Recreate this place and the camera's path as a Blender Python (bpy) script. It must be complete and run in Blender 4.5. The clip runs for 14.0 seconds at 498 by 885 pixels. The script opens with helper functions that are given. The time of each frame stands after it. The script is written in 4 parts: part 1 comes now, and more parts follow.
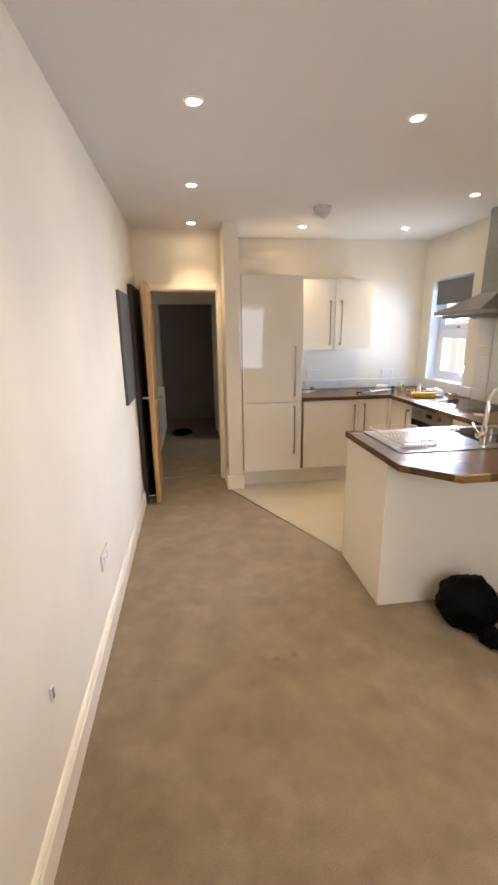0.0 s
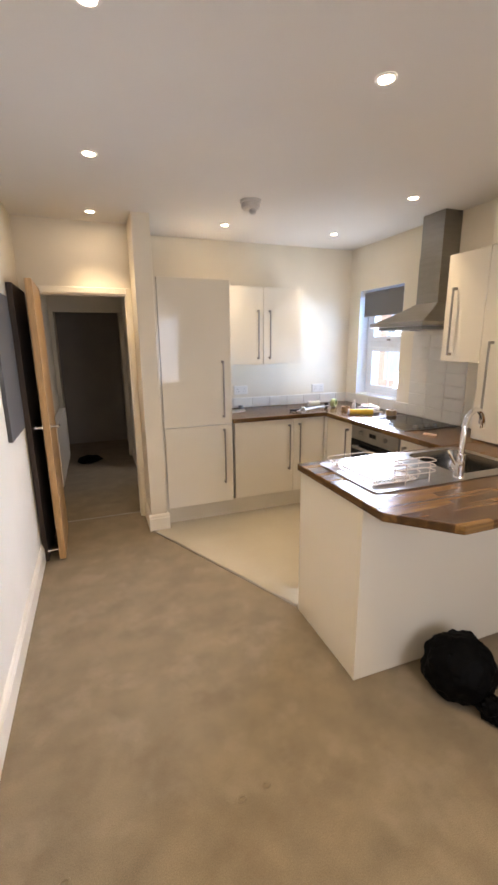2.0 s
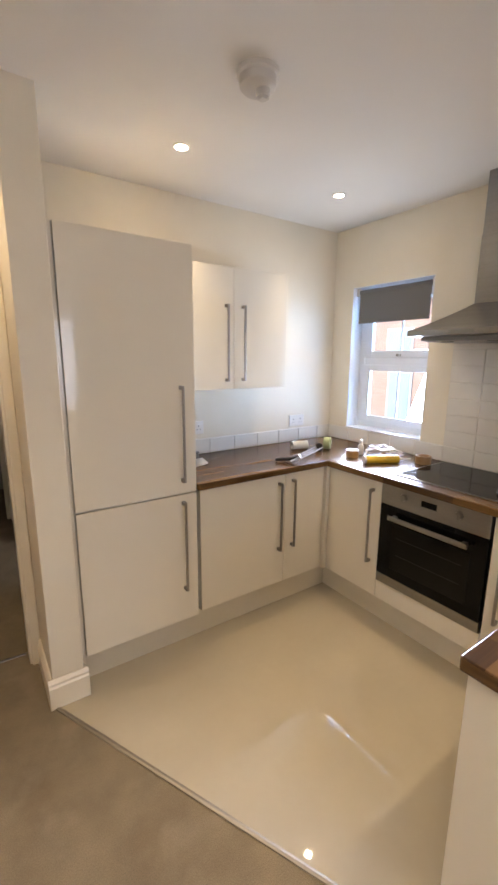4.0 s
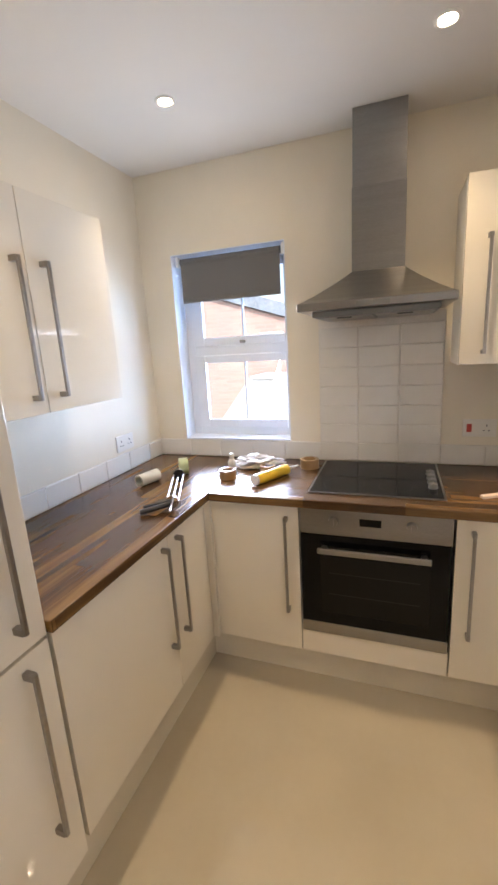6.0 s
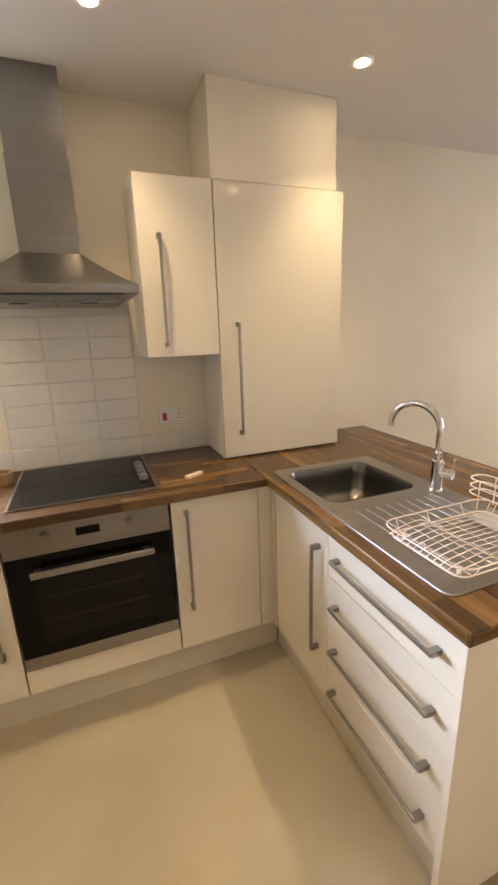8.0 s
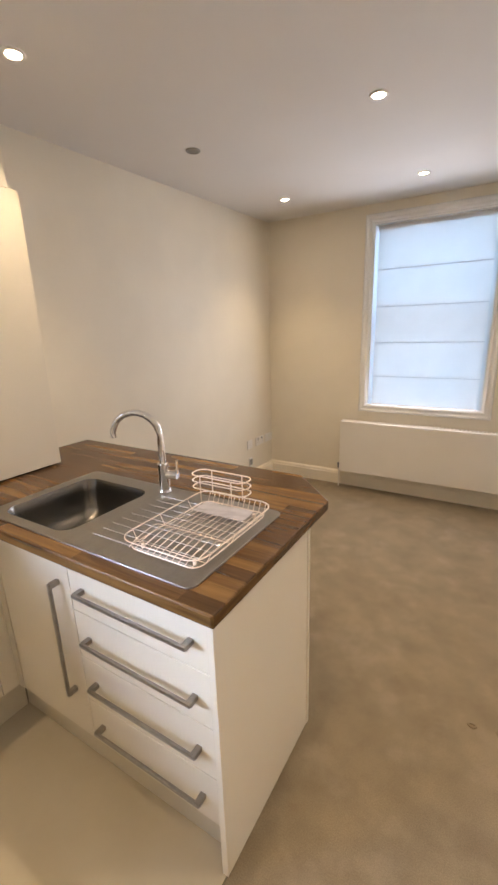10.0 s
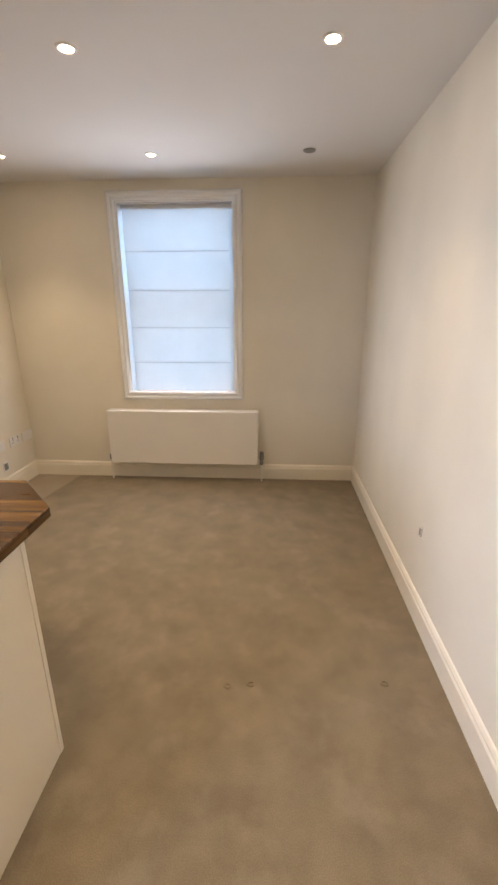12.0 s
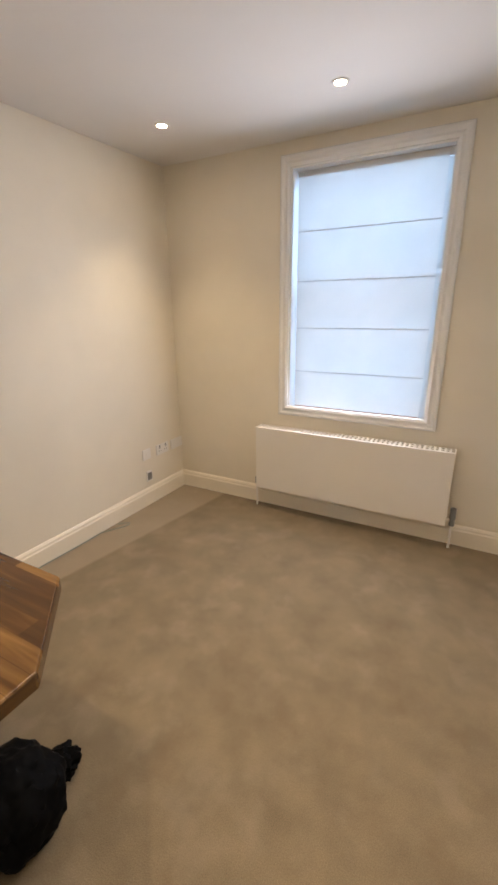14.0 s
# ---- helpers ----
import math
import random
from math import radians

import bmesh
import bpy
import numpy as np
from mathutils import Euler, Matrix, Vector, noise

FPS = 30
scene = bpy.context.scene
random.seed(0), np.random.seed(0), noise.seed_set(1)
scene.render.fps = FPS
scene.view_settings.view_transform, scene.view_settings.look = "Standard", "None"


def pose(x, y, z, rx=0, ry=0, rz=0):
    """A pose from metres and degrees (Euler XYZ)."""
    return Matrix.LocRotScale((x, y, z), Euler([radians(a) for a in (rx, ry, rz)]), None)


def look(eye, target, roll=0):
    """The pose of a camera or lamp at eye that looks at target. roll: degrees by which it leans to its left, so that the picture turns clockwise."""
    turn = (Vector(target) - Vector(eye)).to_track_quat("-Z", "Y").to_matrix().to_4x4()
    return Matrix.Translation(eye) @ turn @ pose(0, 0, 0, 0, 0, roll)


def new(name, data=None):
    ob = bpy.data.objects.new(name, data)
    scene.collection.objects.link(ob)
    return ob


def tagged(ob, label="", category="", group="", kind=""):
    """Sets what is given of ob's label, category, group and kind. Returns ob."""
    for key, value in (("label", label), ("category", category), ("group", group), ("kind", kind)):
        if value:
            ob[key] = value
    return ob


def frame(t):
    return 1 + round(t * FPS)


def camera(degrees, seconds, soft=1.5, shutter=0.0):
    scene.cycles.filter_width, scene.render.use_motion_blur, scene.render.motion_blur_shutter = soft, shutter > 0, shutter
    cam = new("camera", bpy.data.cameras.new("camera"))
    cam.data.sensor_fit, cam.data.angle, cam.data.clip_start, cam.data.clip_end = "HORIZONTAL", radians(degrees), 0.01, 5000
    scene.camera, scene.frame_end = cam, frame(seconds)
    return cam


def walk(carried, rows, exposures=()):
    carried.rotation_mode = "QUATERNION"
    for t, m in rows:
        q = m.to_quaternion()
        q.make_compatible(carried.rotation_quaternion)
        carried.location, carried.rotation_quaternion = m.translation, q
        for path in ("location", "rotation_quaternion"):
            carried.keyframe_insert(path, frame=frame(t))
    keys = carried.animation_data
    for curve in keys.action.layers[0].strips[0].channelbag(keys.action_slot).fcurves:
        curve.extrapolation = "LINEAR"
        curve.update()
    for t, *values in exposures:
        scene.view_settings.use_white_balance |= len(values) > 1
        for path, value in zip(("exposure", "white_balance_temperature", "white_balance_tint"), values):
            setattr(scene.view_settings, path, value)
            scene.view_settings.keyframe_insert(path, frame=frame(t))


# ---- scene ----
cam = camera(62.2, 14.0, soft=2.8)
PATH = [
    (0, (0.489, 0.616, 1.556), (0.752, 2.529, 1.038), -0.8),
    (0.5, (0.497, 0.602, 1.566), (0.647, 2.538, 1.086), -0.5),
    (1, (0.495, 0.671, 1.561), (0.787, 2.598, 1.113), 2.0),
    (1.5, (0.466, 0.935, 1.558), (0.985, 2.811, 1.099), 2.7),
    (2, (0.483, 1.209, 1.562), (1.153, 3.034, 1.092), -0.6),
    (2.2, (0.505, 1.348, 1.545), (1.187, 3.169, 1.077), -1.1),
    (4.3, (0.65, 3.012, 1.558), (1.852, 4.556, 1.142), -0.8),
    (4.5, (0.654, 3.158, 1.574), (1.916, 4.645, 1.135), -1.9),
    (5, (0.726, 3.428, 1.539), (2.163, 4.742, 1.084), -2.7),
    (5.5, (0.837, 3.629, 1.558), (2.469, 4.701, 1.123), -2.8),
    (6, (0.917, 3.809, 1.542), (2.746, 4.483, 1.092), -3.4),
    (6.5, (0.921, 3.918, 1.534), (2.829, 4.198, 1.004), -3.1),
    (7, (0.9, 3.901, 1.529), (2.817, 3.921, 0.962), -1.2),
    (7.5, (0.925, 3.836, 1.529), (2.829, 3.563, 0.984), -1.0),
    (7.7, (0.965, 3.838, 1.524), (2.838, 3.384, 0.99), -1.4),
    (9.8, (1.032, 3.83, 1.529), (2.164, 2.276, 0.98), -1.7),
    (10, (0.988, 3.803, 1.54), (1.998, 2.162, 1.004), -1.8),
    (10.5, (0.888, 3.754, 1.549), (1.54, 1.937, 1.025), -1.5),
    (11, (0.822, 3.729, 1.553), (1.136, 1.83, 1.01), -0.9),
    (11.5, (0.764, 3.691, 1.535), (0.856, 1.78, 0.952), -0.3),
    (12, (0.758, 3.632, 1.528), (0.869, 1.732, 0.913), -0.1),
    (12.5, (0.713, 3.477, 1.532), (1.124, 1.612, 0.939), 0.6),
    (13, (0.732, 3.283, 1.531), (1.386, 1.491, 0.932), 1.7),
    (13.5, (0.817, 3.001, 1.545), (1.519, 1.237, 0.916), 0.3),
    (14, (0.874, 2.762, 1.529), (1.775, 1.091, 0.9), -0.8),
]
EXPOSURES = [(0.0, 1.30, 6950, 10), (2.0, 1.32, 6850, 10), (4.5, 1.18, 6750, 10), (6.0, 1.25, 6700, 10), (6.5, 1.26, 6950, 10), (7.0, 1.27, 7300, 10), (7.5, 1.27, 7500, 10),
             (8.5, 1.25, 7350, 10), (10.0, 1.25, 6950, 10), (12.0, 1.17, 7000, 10), (14.0, 1.26, 6900, 10)]
walk(cam, [(t, look(eye, target, roll)) for t, eye, target, roll in PATH], EXPOSURES)

# ---- world, sun and lamps ----
world = bpy.data.worlds.new("sky")
world.use_nodes = True
scene.world = world
sky = world.node_tree.nodes.new("ShaderNodeTexSky")
sky.sky_type = "NISHITA"
sky.sun_disc = False
sky.sun_elevation = radians(38)
sky.sun_rotation = radians(-60)
background = world.node_tree.nodes["Background"]
background.inputs["Strength"].default_value = 0.15
world.node_tree.links.new(sky.outputs["Color"], background.inputs["Color"])

sun = new("sun", bpy.data.lights.new("sun", "SUN"))
sun.data.energy, sun.data.angle, sun.data.color = 1.9, radians(0.6), (1.0, 0.98, 0.96)
sun.matrix_basis = look((0, 0, 0), (0.68, -0.39, -0.61))

LAMP_POWER = 16.5
LAMP_COLOUR = (1.0, 0.78, 0.525)


def window_light(name, place, target, width, height, power, colour, spread=180):
    data = bpy.data.lights.new(name, "AREA")
    data.shape, data.size, data.size_y, data.energy, data.color = "RECTANGLE", width, height, power, colour
    data.spread = radians(spread)
    ob = new(name, data)
    ob.matrix_basis = look(place, target)
    return ob


window_light("kitchen_daylight", (3.11, 4.68, 1.43), (0.0, 2.75, 0.75), 0.54, 0.76, 8.7, (0.60, 0.71, 1.0), 72)
window_light("kitchen_bounce", (3.09, 4.69, 1.42), (2.10, 4.62, 2.20), 0.54, 0.50, 2.0, (0.74, 0.83, 1.0), 125)
window_light("kitchen_sky", (3.66, 4.20, 1.70), (3.05, 5.05, 1.30), 0.5, 0.9, 9.0, (0.30, 0.54, 1.0))
window_light("yard_daylight", (5.20, 3.90, 1.20), (2.20, 5.10, 1.12), 1.6, 0.7, 55.0, (0.42, 0.62, 1.0))
window_light("front_sky", (1.56, -0.42, 1.60), (1.56, 1.0, 1.60), 1.0, 1.7, 10.5, (0.33, 0.58, 1.0))
window_light("front_daylight", (1.56, 0.045, 1.42), (1.56, 1.045, 1.30), 0.86, 1.2, 9.5, (0.80, 0.83, 1.0), 178)
window_light("side_room_daylight", (2.35, 6.2, 1.5), (0.5, 6.2, 0.3), 0.8, 1.0, 7.0, (0.85, 0.86, 1.0))


# ---- materials ----
def material(name, colour, rough=0.5, metal=0.0, grain=0.0, grain_scale=200.0, blotch=0.06, blotch_scale=3.0,
             bump=0.0, coat=0.0, stretch=(1, 1, 1), spec=0.5):
    """A surface whose colour varies at two scales, with a fine relief."""
    m = bpy.data.materials.new(name)
    m.use_nodes = True
    n, l = m.node_tree.nodes, m.node_tree.links
    b = n["Principled BSDF"]
    b.inputs["Roughness"].default_value = rough
    b.inputs["Metallic"].default_value = metal
    b.inputs["Coat Weight"].default_value = coat
    b.inputs["Coat Roughness"].default_value = 0.04
    b.inputs["Specular IOR Level"].default_value = spec
    co = n.new("ShaderNodeTexCoord")
    mp = n.new("ShaderNodeMapping")
    mp.inputs["Scale"].default_value = stretch
    l.new(co.outputs["Object"], mp.inputs["Vector"])
    big = n.new("ShaderNodeTexNoise")
    big.inputs["Scale"].default_value, big.inputs["Detail"].default_value = blotch_scale, 4
    fine = n.new("ShaderNodeTexNoise")
    fine.inputs["Scale"].default_value, fine.inputs["Detail"].default_value = grain_scale, 3
    l.new(mp.outputs["Vector"], big.inputs["Vector"])
    l.new(mp.outputs["Vector"], fine.inputs["Vector"])

    def ramp(source, amount):
        r = n.new("ShaderNodeMapRange")
        r.inputs["From Min"].default_value, r.inputs["From Max"].default_value = 0.3, 0.7
        r.inputs["To Min"].default_value, r.inputs["To Max"].default_value = 1 - amount, 1 + amount
        l.new(source, r.inputs["Value"])
        return r.outputs["Result"]

    both = n.new("ShaderNodeMath")
    both.operation = "MULTIPLY"
    l.new(ramp(big.outputs["Fac"], blotch), both.inputs[0])
    l.new(ramp(fine.outputs["Fac"], grain), both.inputs[1])
    tint = n.new("ShaderNodeVectorMath")
    tint.operation = "SCALE"
    tint.inputs[0].default_value = colour
    l.new(both.outputs["Value"], tint.inputs["Scale"])
    l.new(tint.outputs["Vector"], b.inputs["Base Color"])
    if bump:
        bp = n.new("ShaderNodeBump")
        bp.inputs["Strength"].default_value, bp.inputs["Distance"].default_value = bump, 0.002
        l.new(fine.outputs["Fac"], bp.inputs["Height"])
        l.new(bp.outputs["Normal"], b.inputs["Normal"])
    return m


def emitter(name, colour, strength):
    m = bpy.data.materials.new(name)
    m.use_nodes = True
    b = m.node_tree.nodes["Principled BSDF"]
    b.inputs["Emission Color"].default_value = (*colour, 1)
    b.inputs["Emission Strength"].default_value = strength
    return m


def walnut(name, turn):
    """Laminate printed with walnut staves along x, or along y if turned."""
    m = bpy.data.materials.new(name)
    m.use_nodes = True
    n, l = m.node_tree.nodes, m.node_tree.links
    b = n["Principled BSDF"]
    b.inputs["Roughness"].default_value = 0.26
    b.inputs["Specular IOR Level"].default_value = 0.5
    co, mp = n.new("ShaderNodeTexCoord"), n.new("ShaderNodeMapping")
    mp.inputs["Rotation"].default_value = (0, 0, radians(turn))
    l.new(co.outputs["Object"], mp.inputs["Vector"])
    staves = n.new("ShaderNodeTexBrick")
    staves.offset = 0.43
    staves.inputs["Scale"].default_value = 1.0
    staves.inputs["Brick Width"].default_value = 0.40
    staves.inputs["Row Height"].default_value = 0.048
    staves.inputs["Mortar Size"].default_value = 0.0006
    staves.inputs["Color1"].default_value = (0.0, 0.0, 0.0, 1)
    staves.inputs["Color2"].default_value = (1.0, 1.0, 1.0, 1)
    staves.inputs["Mortar"].default_value = (0.1, 0.1, 0.1, 1)
    l.new(mp.outputs["Vector"], staves.inputs["Vector"])
    squeeze = n.new("ShaderNodeMapping")
    squeeze.inputs["Scale"].default_value = (2.5, 38, 38)
    l.new(mp.outputs["Vector"], squeeze.inputs["Vector"])
    grain = n.new("ShaderNodeTexNoise")
    grain.inputs["Scale"].default_value, grain.inputs["Detail"].default_value, grain.inputs["Distortion"].default_value = 1.0, 6, 0.6
    l.new(squeeze.outputs["Vector"], grain.inputs["Vector"])
    add = n.new("ShaderNodeMath")
    add.operation = "MULTIPLY_ADD"
    l.new(staves.outputs["Color"], add.inputs[0])
    add.inputs[1].default_value = 0.27
    scaled = n.new("ShaderNodeMath")
    scaled.operation = "MULTIPLY"
    scaled.inputs[1].default_value = 0.72
    l.new(grain.outputs["Fac"], scaled.inputs[0])
    l.new(scaled.outputs["Value"], add.inputs[2])
    ramp = n.new("ShaderNodeValToRGB")
    ramp.color_ramp.elements[0].position, ramp.color_ramp.elements[0].color = 0.12, (0.020, 0.010, 0.004, 1)
    ramp.color_ramp.elements[1].position, ramp.color_ramp.elements[1].color = 0.80, (0.25, 0.135, 0.042, 1)
    middle = ramp.color_ramp.elements.new(0.45)
    middle.color = (0.078, 0.037, 0.012, 1)
    l.new(add.outputs["Value"], ramp.inputs["Fac"])
    l.new(ramp.outputs["Color"], b.inputs["Base Color"])
    bp = n.new("ShaderNodeBump")
    bp.inputs["Strength"].default_value, bp.inputs["Distance"].default_value = 0.08, 0.001
    l.new(grain.outputs["Fac"], bp.inputs["Height"])
    l.new(bp.outputs["Normal"], b.inputs["Normal"])
    return m


def carpet_material():
    m = material("carpet", (0.198, 0.156, 0.101), 0.95, grain=0.18, grain_scale=260, blotch=0.14, blotch_scale=6.0, bump=0.6, spec=0.1)
    n, l = m.node_tree.nodes, m.node_tree.links
    b = n["Principled BSDF"]
    b.inputs["Sheen Weight"].default_value = 0.30
    b.inputs["Sheen Tint"].default_value = (0.88, 0.76, 0.63, 1)
    base = b.inputs["Base Color"].links[0].from_socket
    co = n.new("ShaderNodeTexCoord")
    spots = n.new("ShaderNodeTexNoise")
    spots.inputs["Scale"].default_value, spots.inputs["Detail"].default_value, spots.inputs["Roughness"].default_value = 3.4, 8, 0.68
    l.new(co.outputs["Object"], spots.inputs["Vector"])
    worn = n.new("ShaderNodeMapRange")
    worn.inputs["From Min"].default_value, worn.inputs["From Max"].default_value = 0.50, 0.66
    l.new(spots.outputs["Fac"], worn.inputs["Value"])
    mix = n.new("ShaderNodeMix")
    mix.data_type = "RGBA"
    mix.inputs["B"].default_value = (0.14, 0.098, 0.06, 1)
    amount = n.new("ShaderNodeMath")
    amount.operation = "MULTIPLY"
    amount.inputs[1].default_value = 0.34
    l.new(worn.outputs["Result"], amount.inputs[0])
    l.new(amount.outputs["Value"], mix.inputs["Factor"])
    l.new(base, mix.inputs["A"])
    pale = n.new("ShaderNodeTexNoise")
    pale.inputs["Scale"].default_value, pale.inputs["Detail"].default_value = 6.5, 7
    shifted = n.new("ShaderNodeMapping")
    shifted.inputs["Location"].default_value = (7.3, 2.1, 0.4)
    l.new(co.outputs["Object"], shifted.inputs["Vector"])
    l.new(shifted.outputs["Vector"], pale.inputs["Vector"])
    faded = n.new("ShaderNodeMapRange")
    faded.inputs["From Min"].default_value, faded.inputs["From Max"].default_value, faded.inputs["To Max"].default_value = 0.55, 0.68, 0.17
    l.new(pale.outputs["Fac"], faded.inputs["Value"])
    spotted = n.new("ShaderNodeMix")
    spotted.data_type = "RGBA"
    spotted.inputs["B"].default_value = (0.36, 0.30, 0.23, 1)
    l.new(faded.outputs["Result"], spotted.inputs["Factor"])
    l.new(mix.outputs["Result"], spotted.inputs["A"])
    mix = spotted
    # the strip along the side wall where furniture kept the pile clean
    sep = n.new("ShaderNodeSeparateXYZ")
    l.new(co.outputs["Object"], sep.inputs["Vector"])
    slope = n.new("ShaderNodeMath")
    slope.operation = "MULTIPLY_ADD"
    slope.inputs[1].default_value, slope.inputs[2].default_value = -0.18, -2.59
    l.new(sep.outputs["Y"], slope.inputs[0])
    past = n.new("ShaderNodeMath")
    past.operation = "ADD"
    l.new(sep.outputs["X"], past.inputs[0])
    l.new(slope.outputs["Value"], past.inputs[1])
    clean = n.new("ShaderNodeMapRange")
    clean.inputs["From Min"].default_value, clean.inputs["From Max"].default_value = -0.01, 0.02
    clean.inputs["To Max"].default_value = 0.45
    l.new(past.outputs["Value"], clean.inputs["Value"])
    fresh = n.new("ShaderNodeMix")
    fresh.data_type = "RGBA"
    fresh.inputs["B"].default_value = (0.40, 0.33, 0.25, 1)
    l.new(clean.outputs["Result"], fresh.inputs["Factor"])
    l.new(mix.outputs["Result"], fresh.inputs["A"])
    l.new(fresh.outputs["Result"], b.inputs["Base Color"])
    return m


def brushed(name, colour, rough, stretch):
    return material(name, colour, rough, metal=1.0, grain=0.08, grain_scale=60, blotch=0.05, stretch=stretch, bump=0.03)


def glass_material(name, tint=(1, 1, 1), rough=0.0):
    m = bpy.data.materials.new(name)
    m.use_nodes = True
    b = m.node_tree.nodes["Principled BSDF"]
    b.inputs["Base Color"].default_value = (*tint, 1)
    b.inputs["Transmission Weight"].default_value = 1.0
    b.inputs["Roughness"].default_value = rough
    b.inputs["IOR"].default_value = 1.45
    return m


def fabric_blind():
    """Thin pale cloth that lets the daylight through."""
    m = material("blind_cloth", (0.80, 0.78, 0.74), 0.9, grain=0.04, grain_scale=700, blotch=0.03, blotch_scale=5, spec=0.1)
    n, l = m.node_tree.nodes, m.node_tree.links
    b = n["Principled BSDF"]
    base = b.inputs["Base Color"].links[0].from_socket
    thin = n.new("ShaderNodeBsdfTranslucent")
    l.new(base, thin.inputs["Color"])
    mix = n.new("ShaderNodeMixShader")
    mix.inputs["Fac"].default_value = 0.40
    l.new(b.outputs["BSDF"], mix.inputs[1])
    l.new(thin.outputs["BSDF"], mix.inputs[2])
    l.new(mix.outputs["Shader"], n["Material Output"].inputs["Surface"])
    return m


def brick_material(name):
    m = bpy.data.materials.new(name)
    m.use_nodes = True
    n, l = m.node_tree.nodes, m.node_tree.links
    b = n["Principled BSDF"]
    b.inputs["Roughness"].default_value = 0.9
    co, mp = n.new("ShaderNodeTexCoord"), n.new("ShaderNodeMapping")
    mp.inputs["Rotation"].default_value = (radians(90), 0, radians(90))
    l.new(co.outputs["Object"], mp.inputs["Vector"])
    tex = n.new("ShaderNodeTexBrick")
    tex.inputs["Scale"].default_value = 1.0
    tex.inputs["Brick Width"].default_value, tex.inputs["Row Height"].default_value = 0.225, 0.075
    tex.inputs["Mortar Size"].default_value = 0.006
    tex.inputs["Color1"].default_value = (0.60, 0.40, 0.34, 1)
    tex.inputs["Color2"].default_value = (0.53, 0.34, 0.29, 1)
    tex.inputs["Mortar"].default_value = (0.45, 0.40, 0.35, 1)
    sep = n.new("ShaderNodeSeparateXYZ")
    com = n.new("ShaderNodeCombineXYZ")
    l.new(co.outputs["Object"], sep.inputs["Vector"])
    l.new(sep.outputs["Y"], com.inputs["X"])
    l.new(sep.outputs["Z"], com.inputs["Y"])
    l.new(com.outputs["Vector"], tex.inputs["Vector"])
    l.new(tex.outputs["Color"], b.inputs["Base Color"])
    return m


WALL = material("cream_wall_paint", (0.76, 0.695, 0.57), 0.6, grain=0.02, grain_scale=350, blotch=0.05, blotch_scale=1.8, bump=0.12, spec=0.3)
CEILING = material("white_ceiling_paint", (0.72, 0.69, 0.65), 0.85, grain=0.02, grain_scale=300, blotch=0.02, blotch_scale=1.5, bump=0.1, spec=0.2)
# the dimness at the far end of the hall is put into this grey
DIM_HALL_WALL = material("dim_hall_wall", (0.36, 0.32, 0.28), 0.7, grain=0.03, blotch=0.05)
GLOSS_TRIM = material("cream_gloss_trim", (0.80, 0.73, 0.60), 0.28, grain=0.015, grain_scale=150, blotch=0.03, blotch_scale=4)
WHITE_TRIM = material("white_gloss_trim", (0.80, 0.79, 0.77), 0.25, grain=0.015, grain_scale=150, blotch=0.03, blotch_scale=4)
CABINET = material("cream_gloss_door", (0.75, 0.69, 0.575), 0.05, spec=0.42, grain=0.004, grain_scale=90, blotch=0.012, blotch_scale=2)
CARCASS = material("white_carcass", (0.74, 0.71, 0.64), 0.4, grain=0.02, blotch=0.02)
PLINTH = material("cream_plinth", (0.64, 0.58, 0.46), 0.25, grain=0.02, blotch=0.04)
FLOOR_TILE = material("polished_cream_tile", (0.435, 0.378, 0.285), 0.015, grain=0.008, grain_scale=30, spec=1.0, coat=0.6, blotch=0.05, blotch_scale=2.4)
WALL_TILE = material("white_glazed_tile", (0.74, 0.71, 0.65), 0.18, grain=0.01, blotch=0.03, blotch_scale=6)
GROUT = material("grey_grout", (0.70, 0.66, 0.60), 0.9, grain=0.1, blotch=0.08)
CARPET = carpet_material()
WALNUT_X = walnut("walnut_laminate", 0)
WALNUT_Y = walnut("walnut_laminate_across", 90)
STEEL = brushed("brushed_steel", (0.29, 0.28, 0.265), 0.28, (1, 1, 14))
STEEL_FLAT = brushed("sink_steel", (0.34, 0.325, 0.30), 0.30, (14, 1, 1))
# darker copy of the sink steel, with the bowl's shade in its colour
SHADED_BOWL_STEEL = material("shaded_bowl_steel", (0.19, 0.18, 0.165), 0.26, metal=1.0, grain=0.03, grain_scale=20, blotch=0.06)
HANDLE = brushed("satin_handle", (0.33, 0.31, 0.285), 0.32, (1, 1, 1))
CHROME = material("chrome", (0.82, 0.81, 0.80), 0.06, metal=1.0, blotch=0.02)
BLACK_GLASS = material("black_glass", (0.004, 0.004, 0.0045), 0.06, blotch=0.05, spec=0.15)
OVEN_GLASS = material("oven_inner_glass", (0.008, 0.0075, 0.0065), 0.06, spec=0.15, blotch=0.1)
OAK = material("oak_veneer", (0.50, 0.31, 0.14), 0.4, grain=0.16, grain_scale=18, blotch=0.08, stretch=(9, 9, 0.8))
GREY_BLIND = material("grey_roller_cloth", (0.16, 0.155, 0.15), 0.85, grain=0.06, grain_scale=600, blotch=0.03)
# white plastic; the blue tint is daylight put into its colour
DAYLIT_UPVC = material("daylit_white_upvc", (0.77, 0.81, 0.87), 0.25, blotch=0.02)
GLASS = glass_material("window_glass")
BLIND_CLOTH = fabric_blind()
RADIATOR_PAINT = material("white_radiator_enamel", (0.79, 0.75, 0.68), 0.28, blotch=0.02)
PLASTIC = material("white_plastic", (0.76, 0.73, 0.68), 0.35, blotch=0.02)
# greyer than the other white plastic
ALARM = material("grey_white_plastic", (0.56, 0.53, 0.49), 0.4, blotch=0.05, blotch_scale=12)
GREY_PLASTIC = material("grey_plastic", (0.20, 0.20, 0.19), 0.45, blotch=0.03)
